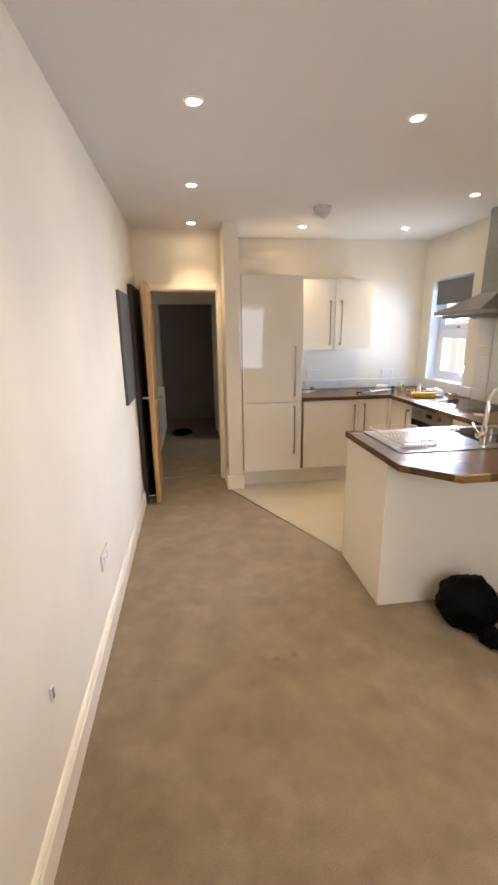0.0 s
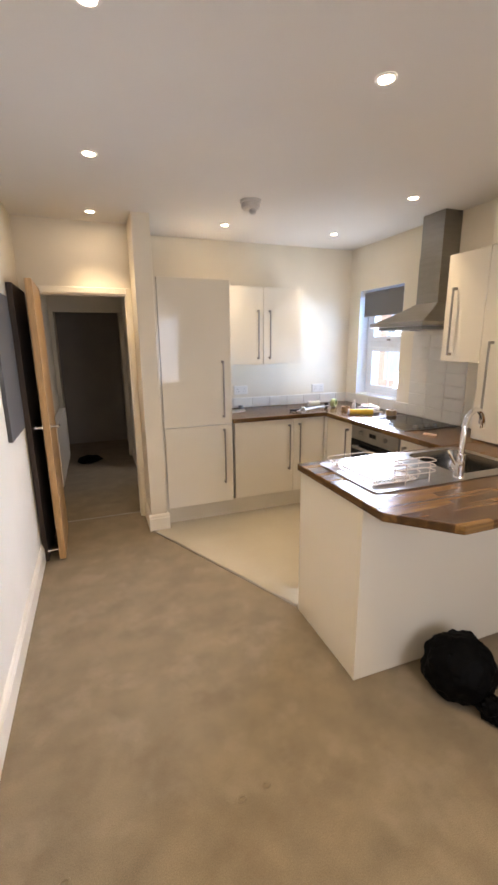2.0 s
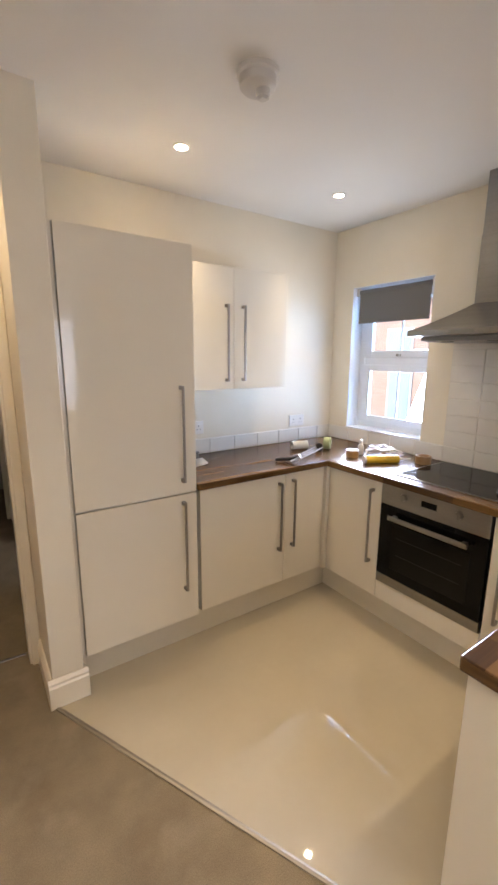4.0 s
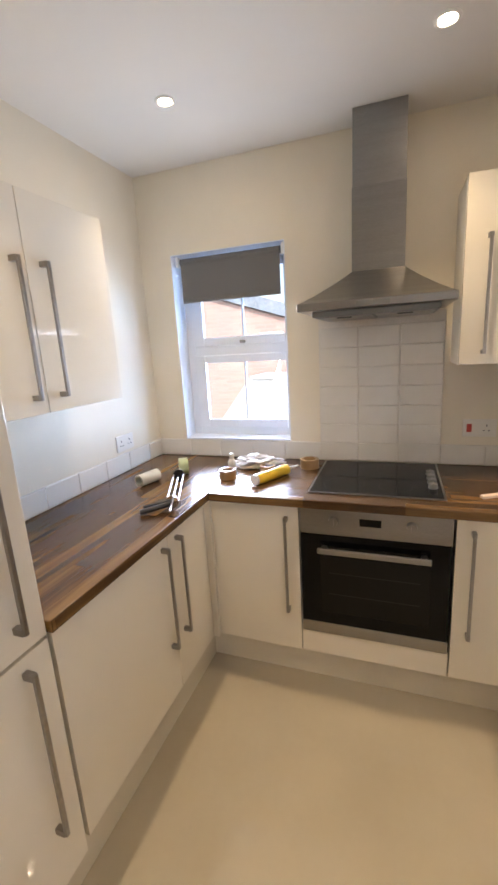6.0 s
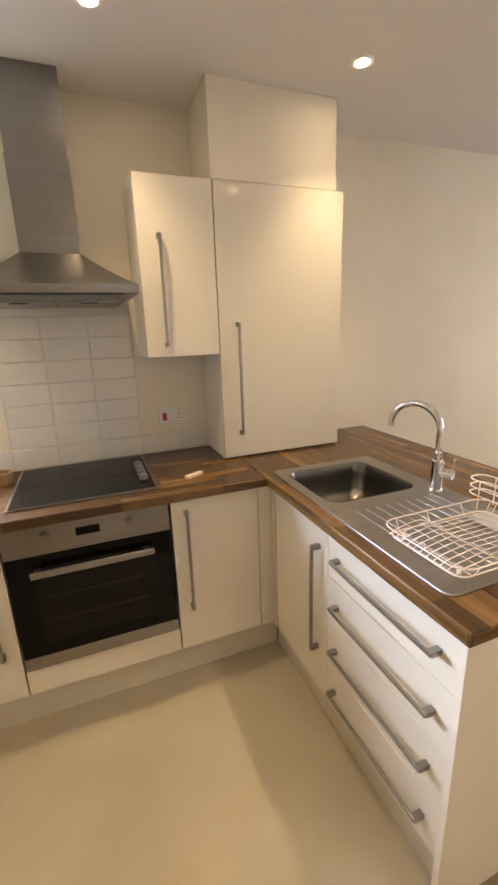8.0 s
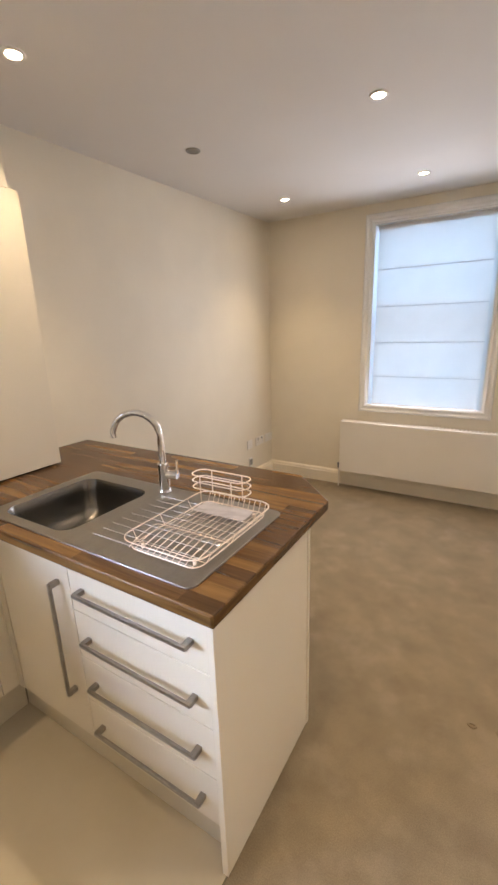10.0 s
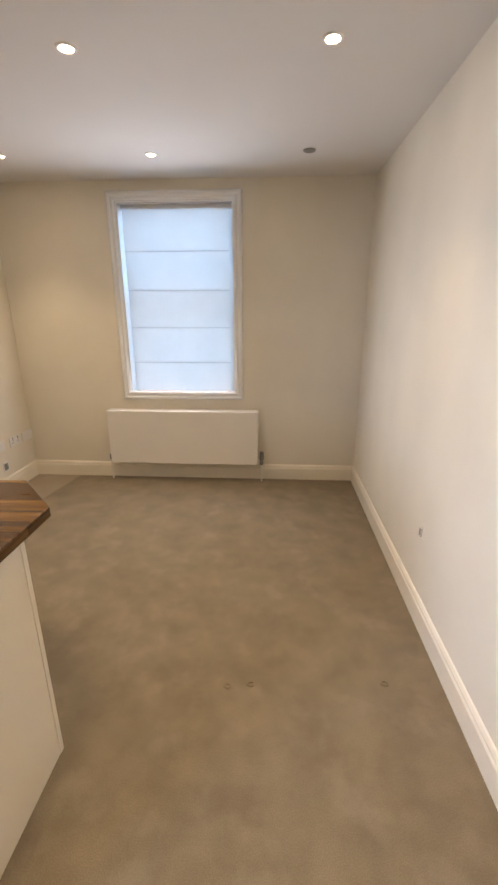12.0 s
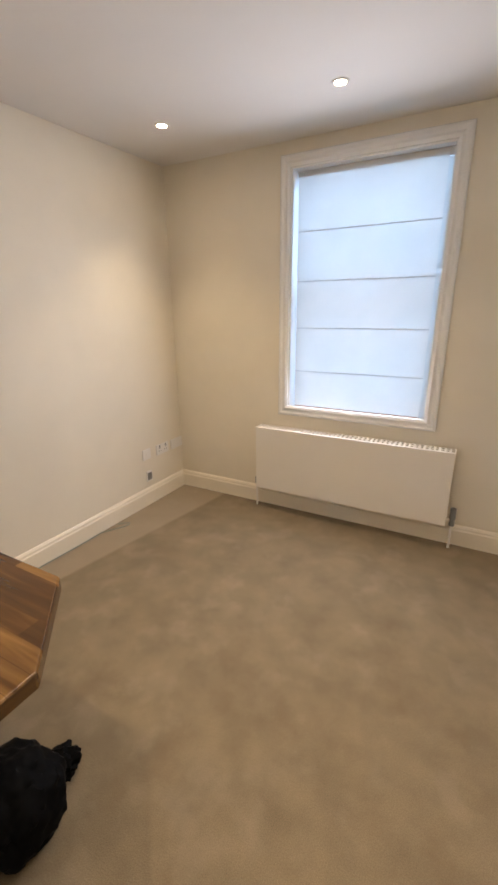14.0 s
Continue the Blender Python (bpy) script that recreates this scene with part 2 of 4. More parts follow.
RING_GREY = material("hob_ring_print", (0.035, 0.035, 0.035), 0.2)
BLACK_PLASTIC = material("black_plastic", (0.014, 0.014, 0.015), 0.35, blotch=0.05)
RED_PLASTIC = material("red_plastic", (0.45, 0.03, 0.02), 0.35)
BIN_BAG = material("black_polythene", (0.0016, 0.0016, 0.0019), 0.62, spec=0.06, grain=0.2, grain_scale=40, blotch=0.2, blotch_scale=9, bump=0.5)
PANEL_GREY = material("dark_grey_panel", (0.085, 0.085, 0.085), 0.45, grain=0.03, blotch=0.06)
WIRE = material("white_coated_wire", (0.80, 0.70, 0.62), 0.3, blotch=0.03)
YELLOW = material("yellow_label", (0.72, 0.47, 0.03), 0.35, grain=0.03, blotch=0.06, blotch_scale=20)
BROWN_TAPE = material("brown_tape", (0.36, 0.22, 0.10), 0.3, grain=0.05, blotch=0.08, blotch_scale=30)
CLEAR_TAPE = material("clear_tape", (0.62, 0.60, 0.50), 0.2, blotch=0.05)
GREEN_TAPE = material("green_label", (0.36, 0.40, 0.20), 0.4, blotch=0.08)
PALE_WRAP = material("pale_film", (0.72, 0.70, 0.72), 0.25, blotch=0.08, blotch_scale=25)
BAR_BROWN = material("dull_brown_bar", (0.30, 0.21, 0.17), 0.6, blotch=0.05)
CABLE = material("grey_green_cable", (0.22, 0.24, 0.20), 0.5, blotch=0.05)
PINK_CARD = material("pale_pink_card", (0.80, 0.62, 0.50), 0.6, blotch=0.04)
LAMP_GLOW = emitter("lamp_glow", (1.0, 0.78, 0.57), 60.0)
BRICK = brick_material("red_brick")
SLATE = material("grey_slate", (0.30, 0.34, 0.40), 0.7, grain=0.15, grain_scale=14, blotch=0.12)
RENDER_WHITE = material("white_render", (0.80, 0.79, 0.76), 0.9, grain=0.04, grain_scale=60, blotch=0.05)
BLUE_PAINT = material("blue_paint", (0.40, 0.54, 0.70), 0.4, blotch=0.06)
GROUND = material("grey_paving", (0.22, 0.21, 0.20), 0.9, grain=0.1, grain_scale=30, blotch=0.12, blotch_scale=0.6)
STRIP = material("aluminium_strip", (0.30, 0.27, 0.23), 0.45, metal=1.0, blotch=0.05)


# ---- building helpers ----
def thing(name, place, label, category, group="", kind=""):
    ob = new(name)
    ob.empty_display_size = 0.05
    ob.location = place
    return tagged(ob, label, category, group, kind)


def part(name, bm, mat, parent=None, label="", smooth=False, kind="", category=""):
    """Links a bmesh, given in the room's coordinates, as one mesh under its thing."""
    me = bpy.data.meshes.new(name)
    bmesh.ops.recalc_face_normals(bm, faces=bm.faces)
    bm.to_mesh(me)
    bm.free()
    for m in (mat if isinstance(mat, (list, tuple)) else [mat]):
        me.materials.append(m)
    if smooth:
        me.shade_smooth()
        me.set_sharp_from_angle(angle=radians(40))
    ob = new(name, me)
    if parent:
        ob.parent = parent
        ob.matrix_parent_inverse = Matrix.Translation(-parent.location)
    return tagged(ob, label, category, kind=kind)


I4 = Matrix.Identity(4)


def box(bm, lo, hi, m=I4, bevel=0.0, segments=2):
    made = bmesh.ops.create_cube(bm, size=1.0)["verts"]
    size, mid = Vector(hi) - Vector(lo), (Vector(hi) + Vector(lo)) / 2
    for v in made:
        v.co = Vector((v.co.x * size.x, v.co.y * size.y, v.co.z * size.z)) + mid
    if bevel:
        edges = list({e for v in made for e in v.link_edges})
        made = list({v for f in bmesh.ops.bevel(bm, geom=edges, offset=bevel, segments=segments, profile=0.5, affect="EDGES")["faces"] for v in f.verts} |
                    {v for v in made if v.is_valid})
    for v in made:
        v.co = m @ v.co
    return bm


def boxes(items, m=I4, bevel=0.0):
    bm = bmesh.new()
    for lo, hi in items:
        box(bm, lo, hi, m, bevel)
    return bm


def cylinder(bm, a, b, r, r2=None, sides=20, caps=True):
    """A round bar from a to b."""
    a, b = Vector(a), Vector(b)
    m = Matrix.Translation((a + b) / 2) @ (b - a).to_track_quat("Z", "Y").to_matrix().to_4x4()
    bmesh.ops.create_cone(bm, cap_ends=caps, segments=sides, radius1=r, radius2=r if r2 is None else r2, depth=(b - a).length, matrix=m)
    return bm


def tube(bm, points, r, sides=8, closed=False):
    """A round wire through points."""
    points = [Vector(p) for p in points]
    rings, count = [], len(points)
    for i, p in enumerate(points):
        before = points[i - 1] if i or closed else p
        after = points[(i + 1) % count] if i < count - 1 or closed else p
        way = (after - before).normalized()
        side = way.cross(Vector((0, 0, 1)))
        side = side.normalized() if side.length > 0.05 else Vector((1, 0, 0))
        up = side.cross(way).normalized()
        rings.append([bm.verts.new(p + r * (math.cos(a) * side + math.sin(a) * up)) for a in (2 * math.pi * k / sides for k in range(sides))])
    for i in range(count if closed else count - 1):
        one, two = rings[i], rings[(i + 1) % count]
        for k in range(sides):
            bm.faces.new((one[k], one[(k + 1) % sides], two[(k + 1) % sides], two[k]))
    if not closed:
        bm.faces.new(rings[0])
        bm.faces.new(rings[-1])
    return bm


def loft(bm, rings, cap_first=True, cap_last=True):
    """Joins rings of equal length, one after the other."""
    made = [[bm.verts.new(p) for p in ring] for ring in rings]
    for one, two in zip(made, made[1:]):
        for k in range(len(one)):
            bm.faces.new((one[k], one[(k + 1) % len(one)], two[(k + 1) % len(one)], two[k]))
    if cap_first:
        bm.faces.new(made[0])
    if cap_last:
        bm.faces.new(made[-1])
    return bm


def rounded(x0, x1, y0, y1, r, z, steps=6):
    """The corners of a rounded rectangle at height z."""
    ring = []
    for cx, cy, a0 in ((x1 - r, y1 - r, 0), (x0 + r, y1 - r, 90), (x0 + r, y0 + r, 180), (x1 - r, y0 + r, 270)):
        for k in range(steps + 1):
            a = radians(a0 + 90 * k / steps)
            ring.append((cx + r * math.cos(a), cy + r * math.sin(a), z))
    return ring


def slab(outline, holes, z0, z1):
    """A flat plate with holes in it."""
    bm = bmesh.new()
    edges = []
    for loop in (outline, *holes):
        verts = [bm.verts.new((x, y, z0)) for x, y in loop]
        edges += [bm.edges.new((verts[k], verts[(k + 1) % len(verts)])) for k in range(len(verts))]
    faces = [g for g in bmesh.ops.triangle_fill(bm, use_beauty=True, edges=edges)["geom"] if isinstance(g, bmesh.types.BMFace)]
    top = bmesh.ops.extrude_face_region(bm, geom=faces)["geom"]
    bmesh.ops.translate(bm, vec=(0, 0, z1 - z0), verts=[g for g in top if isinstance(g, bmesh.types.BMVert)])
    return bm


def soften(bm, offset, least=60):
    """Rounds the sharp edges of a plate."""
    bmesh.ops.recalc_face_normals(bm, faces=bm.faces)
    edges = [e for e in bm.edges if len(e.link_faces) == 2 and e.calc_face_angle(0) > radians(least)]
    bmesh.ops.bevel(bm, geom=edges, offset=offset, segments=2, profile=0.5, affect="EDGES")
    return bm


def profile_run(bm, a, b, out, shape):
    """A moulding along the floor line from a to b: shape is (distance out, height) points."""
    a, b, out = Vector(a), Vector(b), Vector(out)
    rings = [[p + out * d + Vector((0, 0, h)) for d, h in shape] for p in (a, b)]
    return loft(bm, rings)


# ---- the shell of the flat ----
H = 2.49
BACK, DOOR_WALL, RIGHT = 5.22, 4.93, 3.13
T = 0.28


def structure(name, bm, mat, label, category):
    return part(name, bm, mat, None, label, kind="structure", category=category)


structure("wall_left", boxes([((-T, -T, -0.2), (0.0, 8.6, 2.7))]), WALL, "cream painted plaster wall", "wall")
structure("wall_front", boxes([((-0.015, -T, -0.2), (1.09, 0, 2.7)), ((2.035, -T, -0.2), (3.5, 0, 2.7)), ((1.09, -T, -0.2), (2.035, 0, 0.775)), ((1.09, -T, 2.345), (2.035, 0, 2.7))]), WALL,
          "cream painted wall with a tall window", "wall")
WY0, WY1, WZ0, WZ1 = 4.37, 5.03, 1.017, 2.065
bm = boxes([((RIGHT, 2.6, -0.2), (RIGHT + T, WY0, 2.7)), ((RIGHT, WY1, -0.2), (RIGHT + T, BACK + T, 2.7)), ((RIGHT, WY0, -0.2), (RIGHT + T, WY1, WZ0)), ((RIGHT, WY0, WZ1), (RIGHT + T, WY1, 2.7))])
structure("wall_right_kitchen", bm, WALL, "cream painted kitchen wall with a window", "wall")
bm = bmesh.new()
loft(bm, [[(3.04, 0, z), (RIGHT, 2.6, z), (RIGHT + T, 2.6, z), (RIGHT + T, 0, z)] for z in (-0.2, 2.7)])
structure("wall_right_living", bm, WALL, "cream painted living room wall", "wall")
structure("wall_back", boxes([((0.96, BACK, -0.2), (RIGHT, BACK + T, 2.7))]), WALL, "cream painted wall behind the kitchen units", "wall")
structure("wall_nib", boxes([((0.825, 4.575, -0.2), (0.96, BACK + T, 2.7))], bevel=0.004), WALL, "narrow cream wall end beside the doorway", "wall")
structure("wall_door", boxes([((-0.015, DOOR_WALL, -0.2), (0.10, DOOR_WALL + 0.1, 2.7)), ((0.795, DOOR_WALL, -0.2), (0.825, DOOR_WALL + 0.1, 2.7)), ((0.10, DOOR_WALL, 1.97), (0.795, DOOR_WALL + 0.1, 2.7))]), WALL,
          "cream painted wall over the doorway", "wall")
structure("wall_hall", boxes([((0.90, BACK + T, -0.2), (1.0, 5.85, 2.7)), ((0.90, 6.6, -0.2), (1.0, 8.6, 2.7)), ((0.90, 5.85, 1.97), (1.0, 6.6, 2.7))]), WALL, "pale unlit hallway wall", "wall")
structure("wall_hall_lintel", boxes([((-0.015, 7.2, 1.97), (0.90, 7.3, 2.7)), ((-0.015, 7.2, -0.2), (0.05, 7.3, 1.97)), ((0.85, 7.2, -0.2), (0.90, 7.3, 1.97))]), WALL, "pale wall round an unlit hall opening", "wall")
structure("wall_hall_end", boxes([((-0.015, 8.3, -0.2), (0.90, 8.6, 2.7))]), DIM_HALL_WALL, "wall at the hall's end, its dimness put into the grey", "wall")
structure("wall_side_room", boxes([((2.4, BACK + T, -0.2), (2.5, 7.2, 2.7)), ((1.0, 7.1, -0.2), (2.4, 7.2, 2.7))]), WALL, "pale wall of the room off the hall", "wall")
structure("ceiling", boxes([((-T, -T, H), (RIGHT + T, 8.6, H + 0.2))]), CEILING, "off-white painted plaster ceiling", "ceiling")
structure("floor", boxes([((-T, -T, -0.22), (RIGHT + T, 8.6, -0.012))]), GROUND, "sub-floor under the carpet and tiles", "floor")

# carpet and tile meet on a slanted line from the wall end to the peninsula
EDGE_A, EDGE_B = (0.83, 4.57), (1.505, 3.19)
bm = slab([(-0.015, 0), (3.04, 0), (RIGHT, 2.6), (1.505, 2.6), EDGE_B, EDGE_A, (0.83, 5.22), (0.90, 5.22), (0.90, 5.5), (2.4, 5.5), (2.4, 7.1), (0.90, 7.1), (0.90, 8.3), (-0.015, 8.3)], [], -0.012, 0.0)
carpet = structure("carpet", bm, CARPET, "worn beige carpet with stains and dents", "carpet")
bm = slab([(1.509, 2.6), (RIGHT, 2.6), (RIGHT, BACK), (0.96, BACK), (0.96, 4.57), (0.836, 4.57), (1.509, 3.192)], [], -0.012, 0.001)
structure("kitchen_floor", bm, FLOOR_TILE, "polished cream tiled kitchen floor", "floor")
bm = bmesh.new()
a, b = Vector((*EDGE_A, 0)), Vector((*EDGE_B, 0))
side = (b - a).cross(Vector((0, 0, 1))).normalized()
loft(bm, [[p + side * d + Vector((0, 0, h)) for d, h in ((-0.012, -0.002), (-0.009, 0.004), (0.0, 0.006), (0.009, 0.004), (0.012, -0.002))] for p in (a, b)])
structure("trim_floor_strip", bm, STRIP, "thin aluminium threshold strip between carpet and tiles", "threshold strip")

bm = bmesh.new()
loft(bm, [[(x, 5.032 + d, h) for d, h in ((-0.010, -0.002), (-0.007, 0.003), (0.0, 0.004), (0.007, 0.003), (0.010, -0.002))] for x in (0.127, 0.768)])
structure("trim_door_strip", bm, HANDLE, "dull aluminium threshold strip across the doorway", "threshold strip")

for x, y in ((0.93, 2.285), (0.832, 2.27), (0.262, 2.237)):
    bm = bmesh.new()
    ring = []
    for k in range(16):
        a = k * math.pi / 8
        r0 = 0.013 + 0.004 * noise.noise((x * 9 + math.cos(a), y * 9 + math.sin(a), 0))
        ring.append((x + r0 * math.cos(a), y + 0.8 * r0 * math.sin(a), 0.0002 + 0.0022 * noise.noise((math.cos(a) * 2, math.sin(a) * 2, x))))
    tube(bm, ring, 0.0045, 6, True)
    part("castor_dent", bm, CARPET, carpet, "ruffled castor mark", smooth=True)

SKIRT = [(0, 0), (0.018, 0), (0.018, 0.105), (0.013, 0.115), (0.013, 0.125), (0.006, 0.138), (0, 0.142)]


def baseboard(a, b, out):
    bm = bmesh.new()
    profile_run(bm, (*a, 0), (*b, 0), (*out, 0), SKIRT)
    structure("baseboard", bm, GLOSS_TRIM, "cream gloss moulded skirting board", "skirting board")


baseboard((0, 0.018), (0, DOOR_WALL - 0.02), (1, 0))
baseboard((0, 0), (3.04, 0), (0, 1))
baseboard((3.04, 0.018), (3.122, 2.575), (-0.9993, 0.036))
bm = bmesh.new()
profile_run(bm, (0.807, 4.575, 0), (0.978, 4.575, 0), (0, -1, 0), SKIRT)
profile_run(bm, (0.825, 4.575, 0), (0.825, DOOR_WALL - 0.02, 0), (-1, 0, 0), SKIRT)
profile_run(bm, (0.96, 4.575, 0), (0.96, 4.63, 0), (1, 0, 0), SKIRT)
structure("baseboard", bm, GLOSS_TRIM, "cream gloss skirting round the wall end", "skirting board")
baseboard((0, DOOR_WALL + 0.1), (0, 7.2), (1, 0))
baseboard((0.90, BACK + T), (0.90, 5.85), (-1, 0))
baseboard((0.90, 6.6), (0.90, 7.2), (-1, 0))

# ---- doorway and door ----
door_1 = thing("door_1", (0.10, DOOR_WALL, 0), "cream door frame of the open doorway to the hall", "door frame", kind="structure")
part("jamb", boxes([((0.10, DOOR_WALL, 0), (0.125, DOOR_WALL + 0.1, 1.945))]), GLOSS_TRIM, door_1)
part("jamb", boxes([((0.77, DOOR_WALL, 0), (0.795, DOOR_WALL + 0.1, 1.945))]), GLOSS_TRIM, door_1)
part("head", boxes([((0.10, DOOR_WALL, 1.945), (0.795, DOOR_WALL + 0.1, 1.97))]), GLOSS_TRIM, door_1)
part("architrave", boxes([((0.06, DOOR_WALL - 0.018, 0), (0.115, DOOR_WALL, 2.005))], bevel=0.005), GLOSS_TRIM, door_1)
part("architrave", boxes([((0.78, DOOR_WALL - 0.018, 0), (0.824, DOOR_WALL, 2.005))], bevel=0.005), GLOSS_TRIM, door_1)
part("architrave", boxes([((0.115, DOOR_WALL - 0.018, 1.955), (0.78, DOOR_WALL, 2.005))], bevel=0.005), GLOSS_TRIM, door_1)
part("strike_plate", boxes([((0.7675, DOOR_WALL + 0.02, 0.97), (0.7695, DOOR_WALL + 0.045, 1.05))]), CHROME, door_1, "chrome strike plate")

leaf = thing("oak_door", (0.118, 4.92, 0), "oak veneered door standing open against the wall", "door")
swing = Matrix.Translation((0.100, 4.905, 0)) @ Matrix.Rotation(radians(1.5), 4, "Z")
part("leaf", box(bmesh.new(), (0, -0.60, 0.012), (0.042, 0, 1.975), swing, 0.002), OAK, leaf)
for side, x0, s in (("room", 0.042, 1), ("wall", 0.0, -1)):
    bm = bmesh.new()
    cylinder(bm, swing @ Vector((x0, -0.54, 1.0)), swing @ Vector((x0 + s * 0.008, -0.54, 1.0)), 0.026)
    cylinder(bm, swing @ Vector((x0, -0.54, 1.0)), swing @ Vector((x0 + s * 0.05, -0.54, 1.0)), 0.009)
    tube(bm, [swing @ Vector((x0 + s * 0.05, -0.545 + 0.02 * k, 1.0 - 0.002 * k)) for k in range(6)], 0.009)
    part("lever_handle", bm, CHROME, leaf, "chrome lever handle", smooth=True)
part("door_stop", cylinder(cylinder(bmesh.new(), swing @ Vector((0.0, -0.56, 0.075)), swing @ Vector((-0.085, -0.56, 0.075)), 0.006), swing @ Vector((-0.07, -0.56, 0.075)), swing @ Vector((-0.09, -0.56, 0.075)), 0.012), CHROME, leaf,
     "small chrome door stop")
for z in (0.2, 1.0, 1.75):
    part("hinge", cylinder(bmesh.new(), (0.122, 4.912, z), (0.122, 4.912, z + 0.08), 0.007), CHROME, leaf)

# ---- downlights, smoke alarm ----
LIT = [(0.555, 1.69), (0.555, 2.66), (0.555, 3.68), (0.555, 4.66), (1.577, 0.535), (1.577, 1.69), (1.572, 2.69), (1.577, 4.70), (2.58, 0.57), (2.58, 2.71), (2.58, 3.69), (2.58, 4.685)]
UNLIT = [(2.585, 1.70), (0.55, 0.545)]


def downlight(x, y, on):
    ob = thing("downlight", (x, y, H), "white recessed ceiling downlight, switched on" if on else "recessed ceiling downlight, not lit", "downlight", "ceiling downlights")
    bm = bmesh.new()
    rings = []
    for r, z in ((0.041, H), (0.041, H - 0.003), (0.038, H - 0.006), (0.030, H - 0.006), (0.0255, H - 0.002)):
        rings.append([(x + r * math.cos(k * math.pi / 14), y + r * math.sin(k * math.pi / 14), z) for k in range(28)])
    loft(bm, rings, False, False)
    part("bezel", bm, PLASTIC if on else STEEL, ob, smooth=True)
    part("lens", cylinder(bmesh.new(), (x, y, H - 0.0035), (x, y, H - 0.001), 0.0258, sides=28), LAMP_GLOW if on else GREY_PLASTIC, ob)
    if on:
        lamp = new("downlight_beam", bpy.data.lights.new("downlight_beam", "SPOT"))
        lamp.data.energy, lamp.data.color, lamp.data.shadow_soft_size = LAMP_POWER, LAMP_COLOUR, 0.009
        lamp.data.spot_size, lamp.data.spot_blend = radians(90), 1.0
        lamp.matrix_basis = look((x, y, H - 0.012), (x, y, 0))


for x, y in LIT:
    downlight(x, y, True)
for x, y in UNLIT:
    downlight(x, y, False)

alarm = thing("smoke_alarm", (1.57, 4.09, H), "white round smoke alarm with a clear sensor below", "smoke alarm")
bm = bmesh.new()
loft(bm, [[(1.57 + r * math.cos(k * math.pi / 16), 4.09 + r * math.sin(k * math.pi / 16), H - d) for k in range(32)]
          for r, d in ((0.072, 0), (0.072, 0.016), (0.068, 0.018), (0.064, 0.020), (0.062, 0.046), (0.052, 0.055), (0.028, 0.058))])
part("body", bm, ALARM, alarm, smooth=True)
part("sensor", cylinder(cylinder(bmesh.new(), (1.58, 4.075, H - 0.056), (1.58, 4.075, H - 0.080), 0.026, 0.022), (1.58, 4.075, H - 0.079), (1.58, 4.075, H - 0.086), 0.014), ALARM, alarm, "round off-white sensor chamber", smooth=True)

# ---- front window with its blind, radiator ----
front = thing("window_1", (1.56, 0, 0.77), "tall white moulded window frame in the front wall", "window", kind="structure")
FX0, FX1, FZ0, FZ1 = 1.02, 2.105, 0.755, 2.415
ARCH = [(0, 0), (0.072, 0), (0.072, 0.016), (0.055, 0.024), (0.040, 0.014), (0.030, 0.014), (0.018, 0.022), (0.006, 0.018), (0.0, 0.008)]


def picture_frame(x0, x1, z0, z1, shape, y, bottom=True):
    """Mitred moulding round an upright rectangle: shape is (distance inwards, distance into the room)."""
    corners = [((x0, z0), (1, 1)), ((x1, z0), (-1, 1)), ((x1, z1), (-1, -1)), ((x0, z1), (1, -1))]
    out = []
    for k in range(4) if bottom else (1, 2, 3):
        (c, s), (d, u) = corners[k], corners[(k + 1) % 4]
        bm = bmesh.new()
        loft(bm, [[(p[0] + q[0] * i, y + o, p[1] + q[1] * i) for i, o in shape] for p, q in ((c, s), (d, u))])
        out.append(bm)
    return out


for bm in picture_frame(FX0, FX1, FZ0, FZ1, ARCH, 0.0):
    part("moulding", bm, WHITE_TRIM, front)
part("lining", boxes([((1.09, -0.20, 0.79), (1.102, 0, 2.333))]), WHITE_TRIM, front)
part("lining", boxes([((2.023, -0.20, 0.79), (2.035, 0, 2.333))]), WHITE_TRIM, front)
part("lining", boxes([((1.09, -0.20, 2.333), (2.035, 0, 2.345))]), WHITE_TRIM, front)
part("window_sill", boxes([((1.09, -0.20, 0.775), (2.035, 0.0, 0.79))]), WHITE_TRIM, front)
for z0, z1, y in ((0.79, 1.60, -0.18), (1.55, 2.333, -0.22)):
    sash = part("sash", boxes([((1.102, y - 0.02, z0), (1.15, y + 0.02, z1)), ((1.975, y - 0.02, z0), (2.023, y + 0.02, z1)), ((1.15, y - 0.02, z0), (1.975, y + 0.02, z0 + 0.055)), ((1.15, y - 0.02, z1 - 0.05), (1.975, y + 0.02, z1))]),
                WHITE_TRIM, front)
    pane = part("pane", boxes([((1.15, y - 0.002, z0 + 0.055), (1.975, y + 0.002, z1 - 0.05))]), GLASS, sash)
    pane.visible_shadow = False

blind = thing("roman_blind", (1.56, -0.06, 2.33), "pale cloth roman blind drawn down over the window", "blind")
bm = bmesh.new()
folds = [2.325, 1.985, 1.68, 1.375, 1.075, 0.815]
line = []
for z0, z1 in zip(folds, folds[1:]):
    for k in range(10):
        f = k / 10
        line.append((-0.062 + 0.006 * math.sin(math.pi * f), z0 + (z1 - z0) * f))
line.append((-0.062, folds[-1]))
grid = [[bm.verts.new((x, y + 0.0015 * noise.noise((x * 6, z * 5, 0)), z)) for x in np.linspace(1.134, 2.004, 24)] for y, z in line]
for one, two in zip(grid, grid[1:]):
    for k in range(23):
        bm.faces.new((one[k], one[k + 1], two[k + 1], two[k]))
part("cloth", bm, BLIND_CLOTH, blind, smooth=True)
for z in folds[1:-1]:
    part("fold_seam", boxes([((1.134, -0.062, z - 0.003), (2.004, -0.058, z + 0.003))]), material("seam_cloth", (0.62, 0.60, 0.58), 0.9), blind, "stitched darker seam")
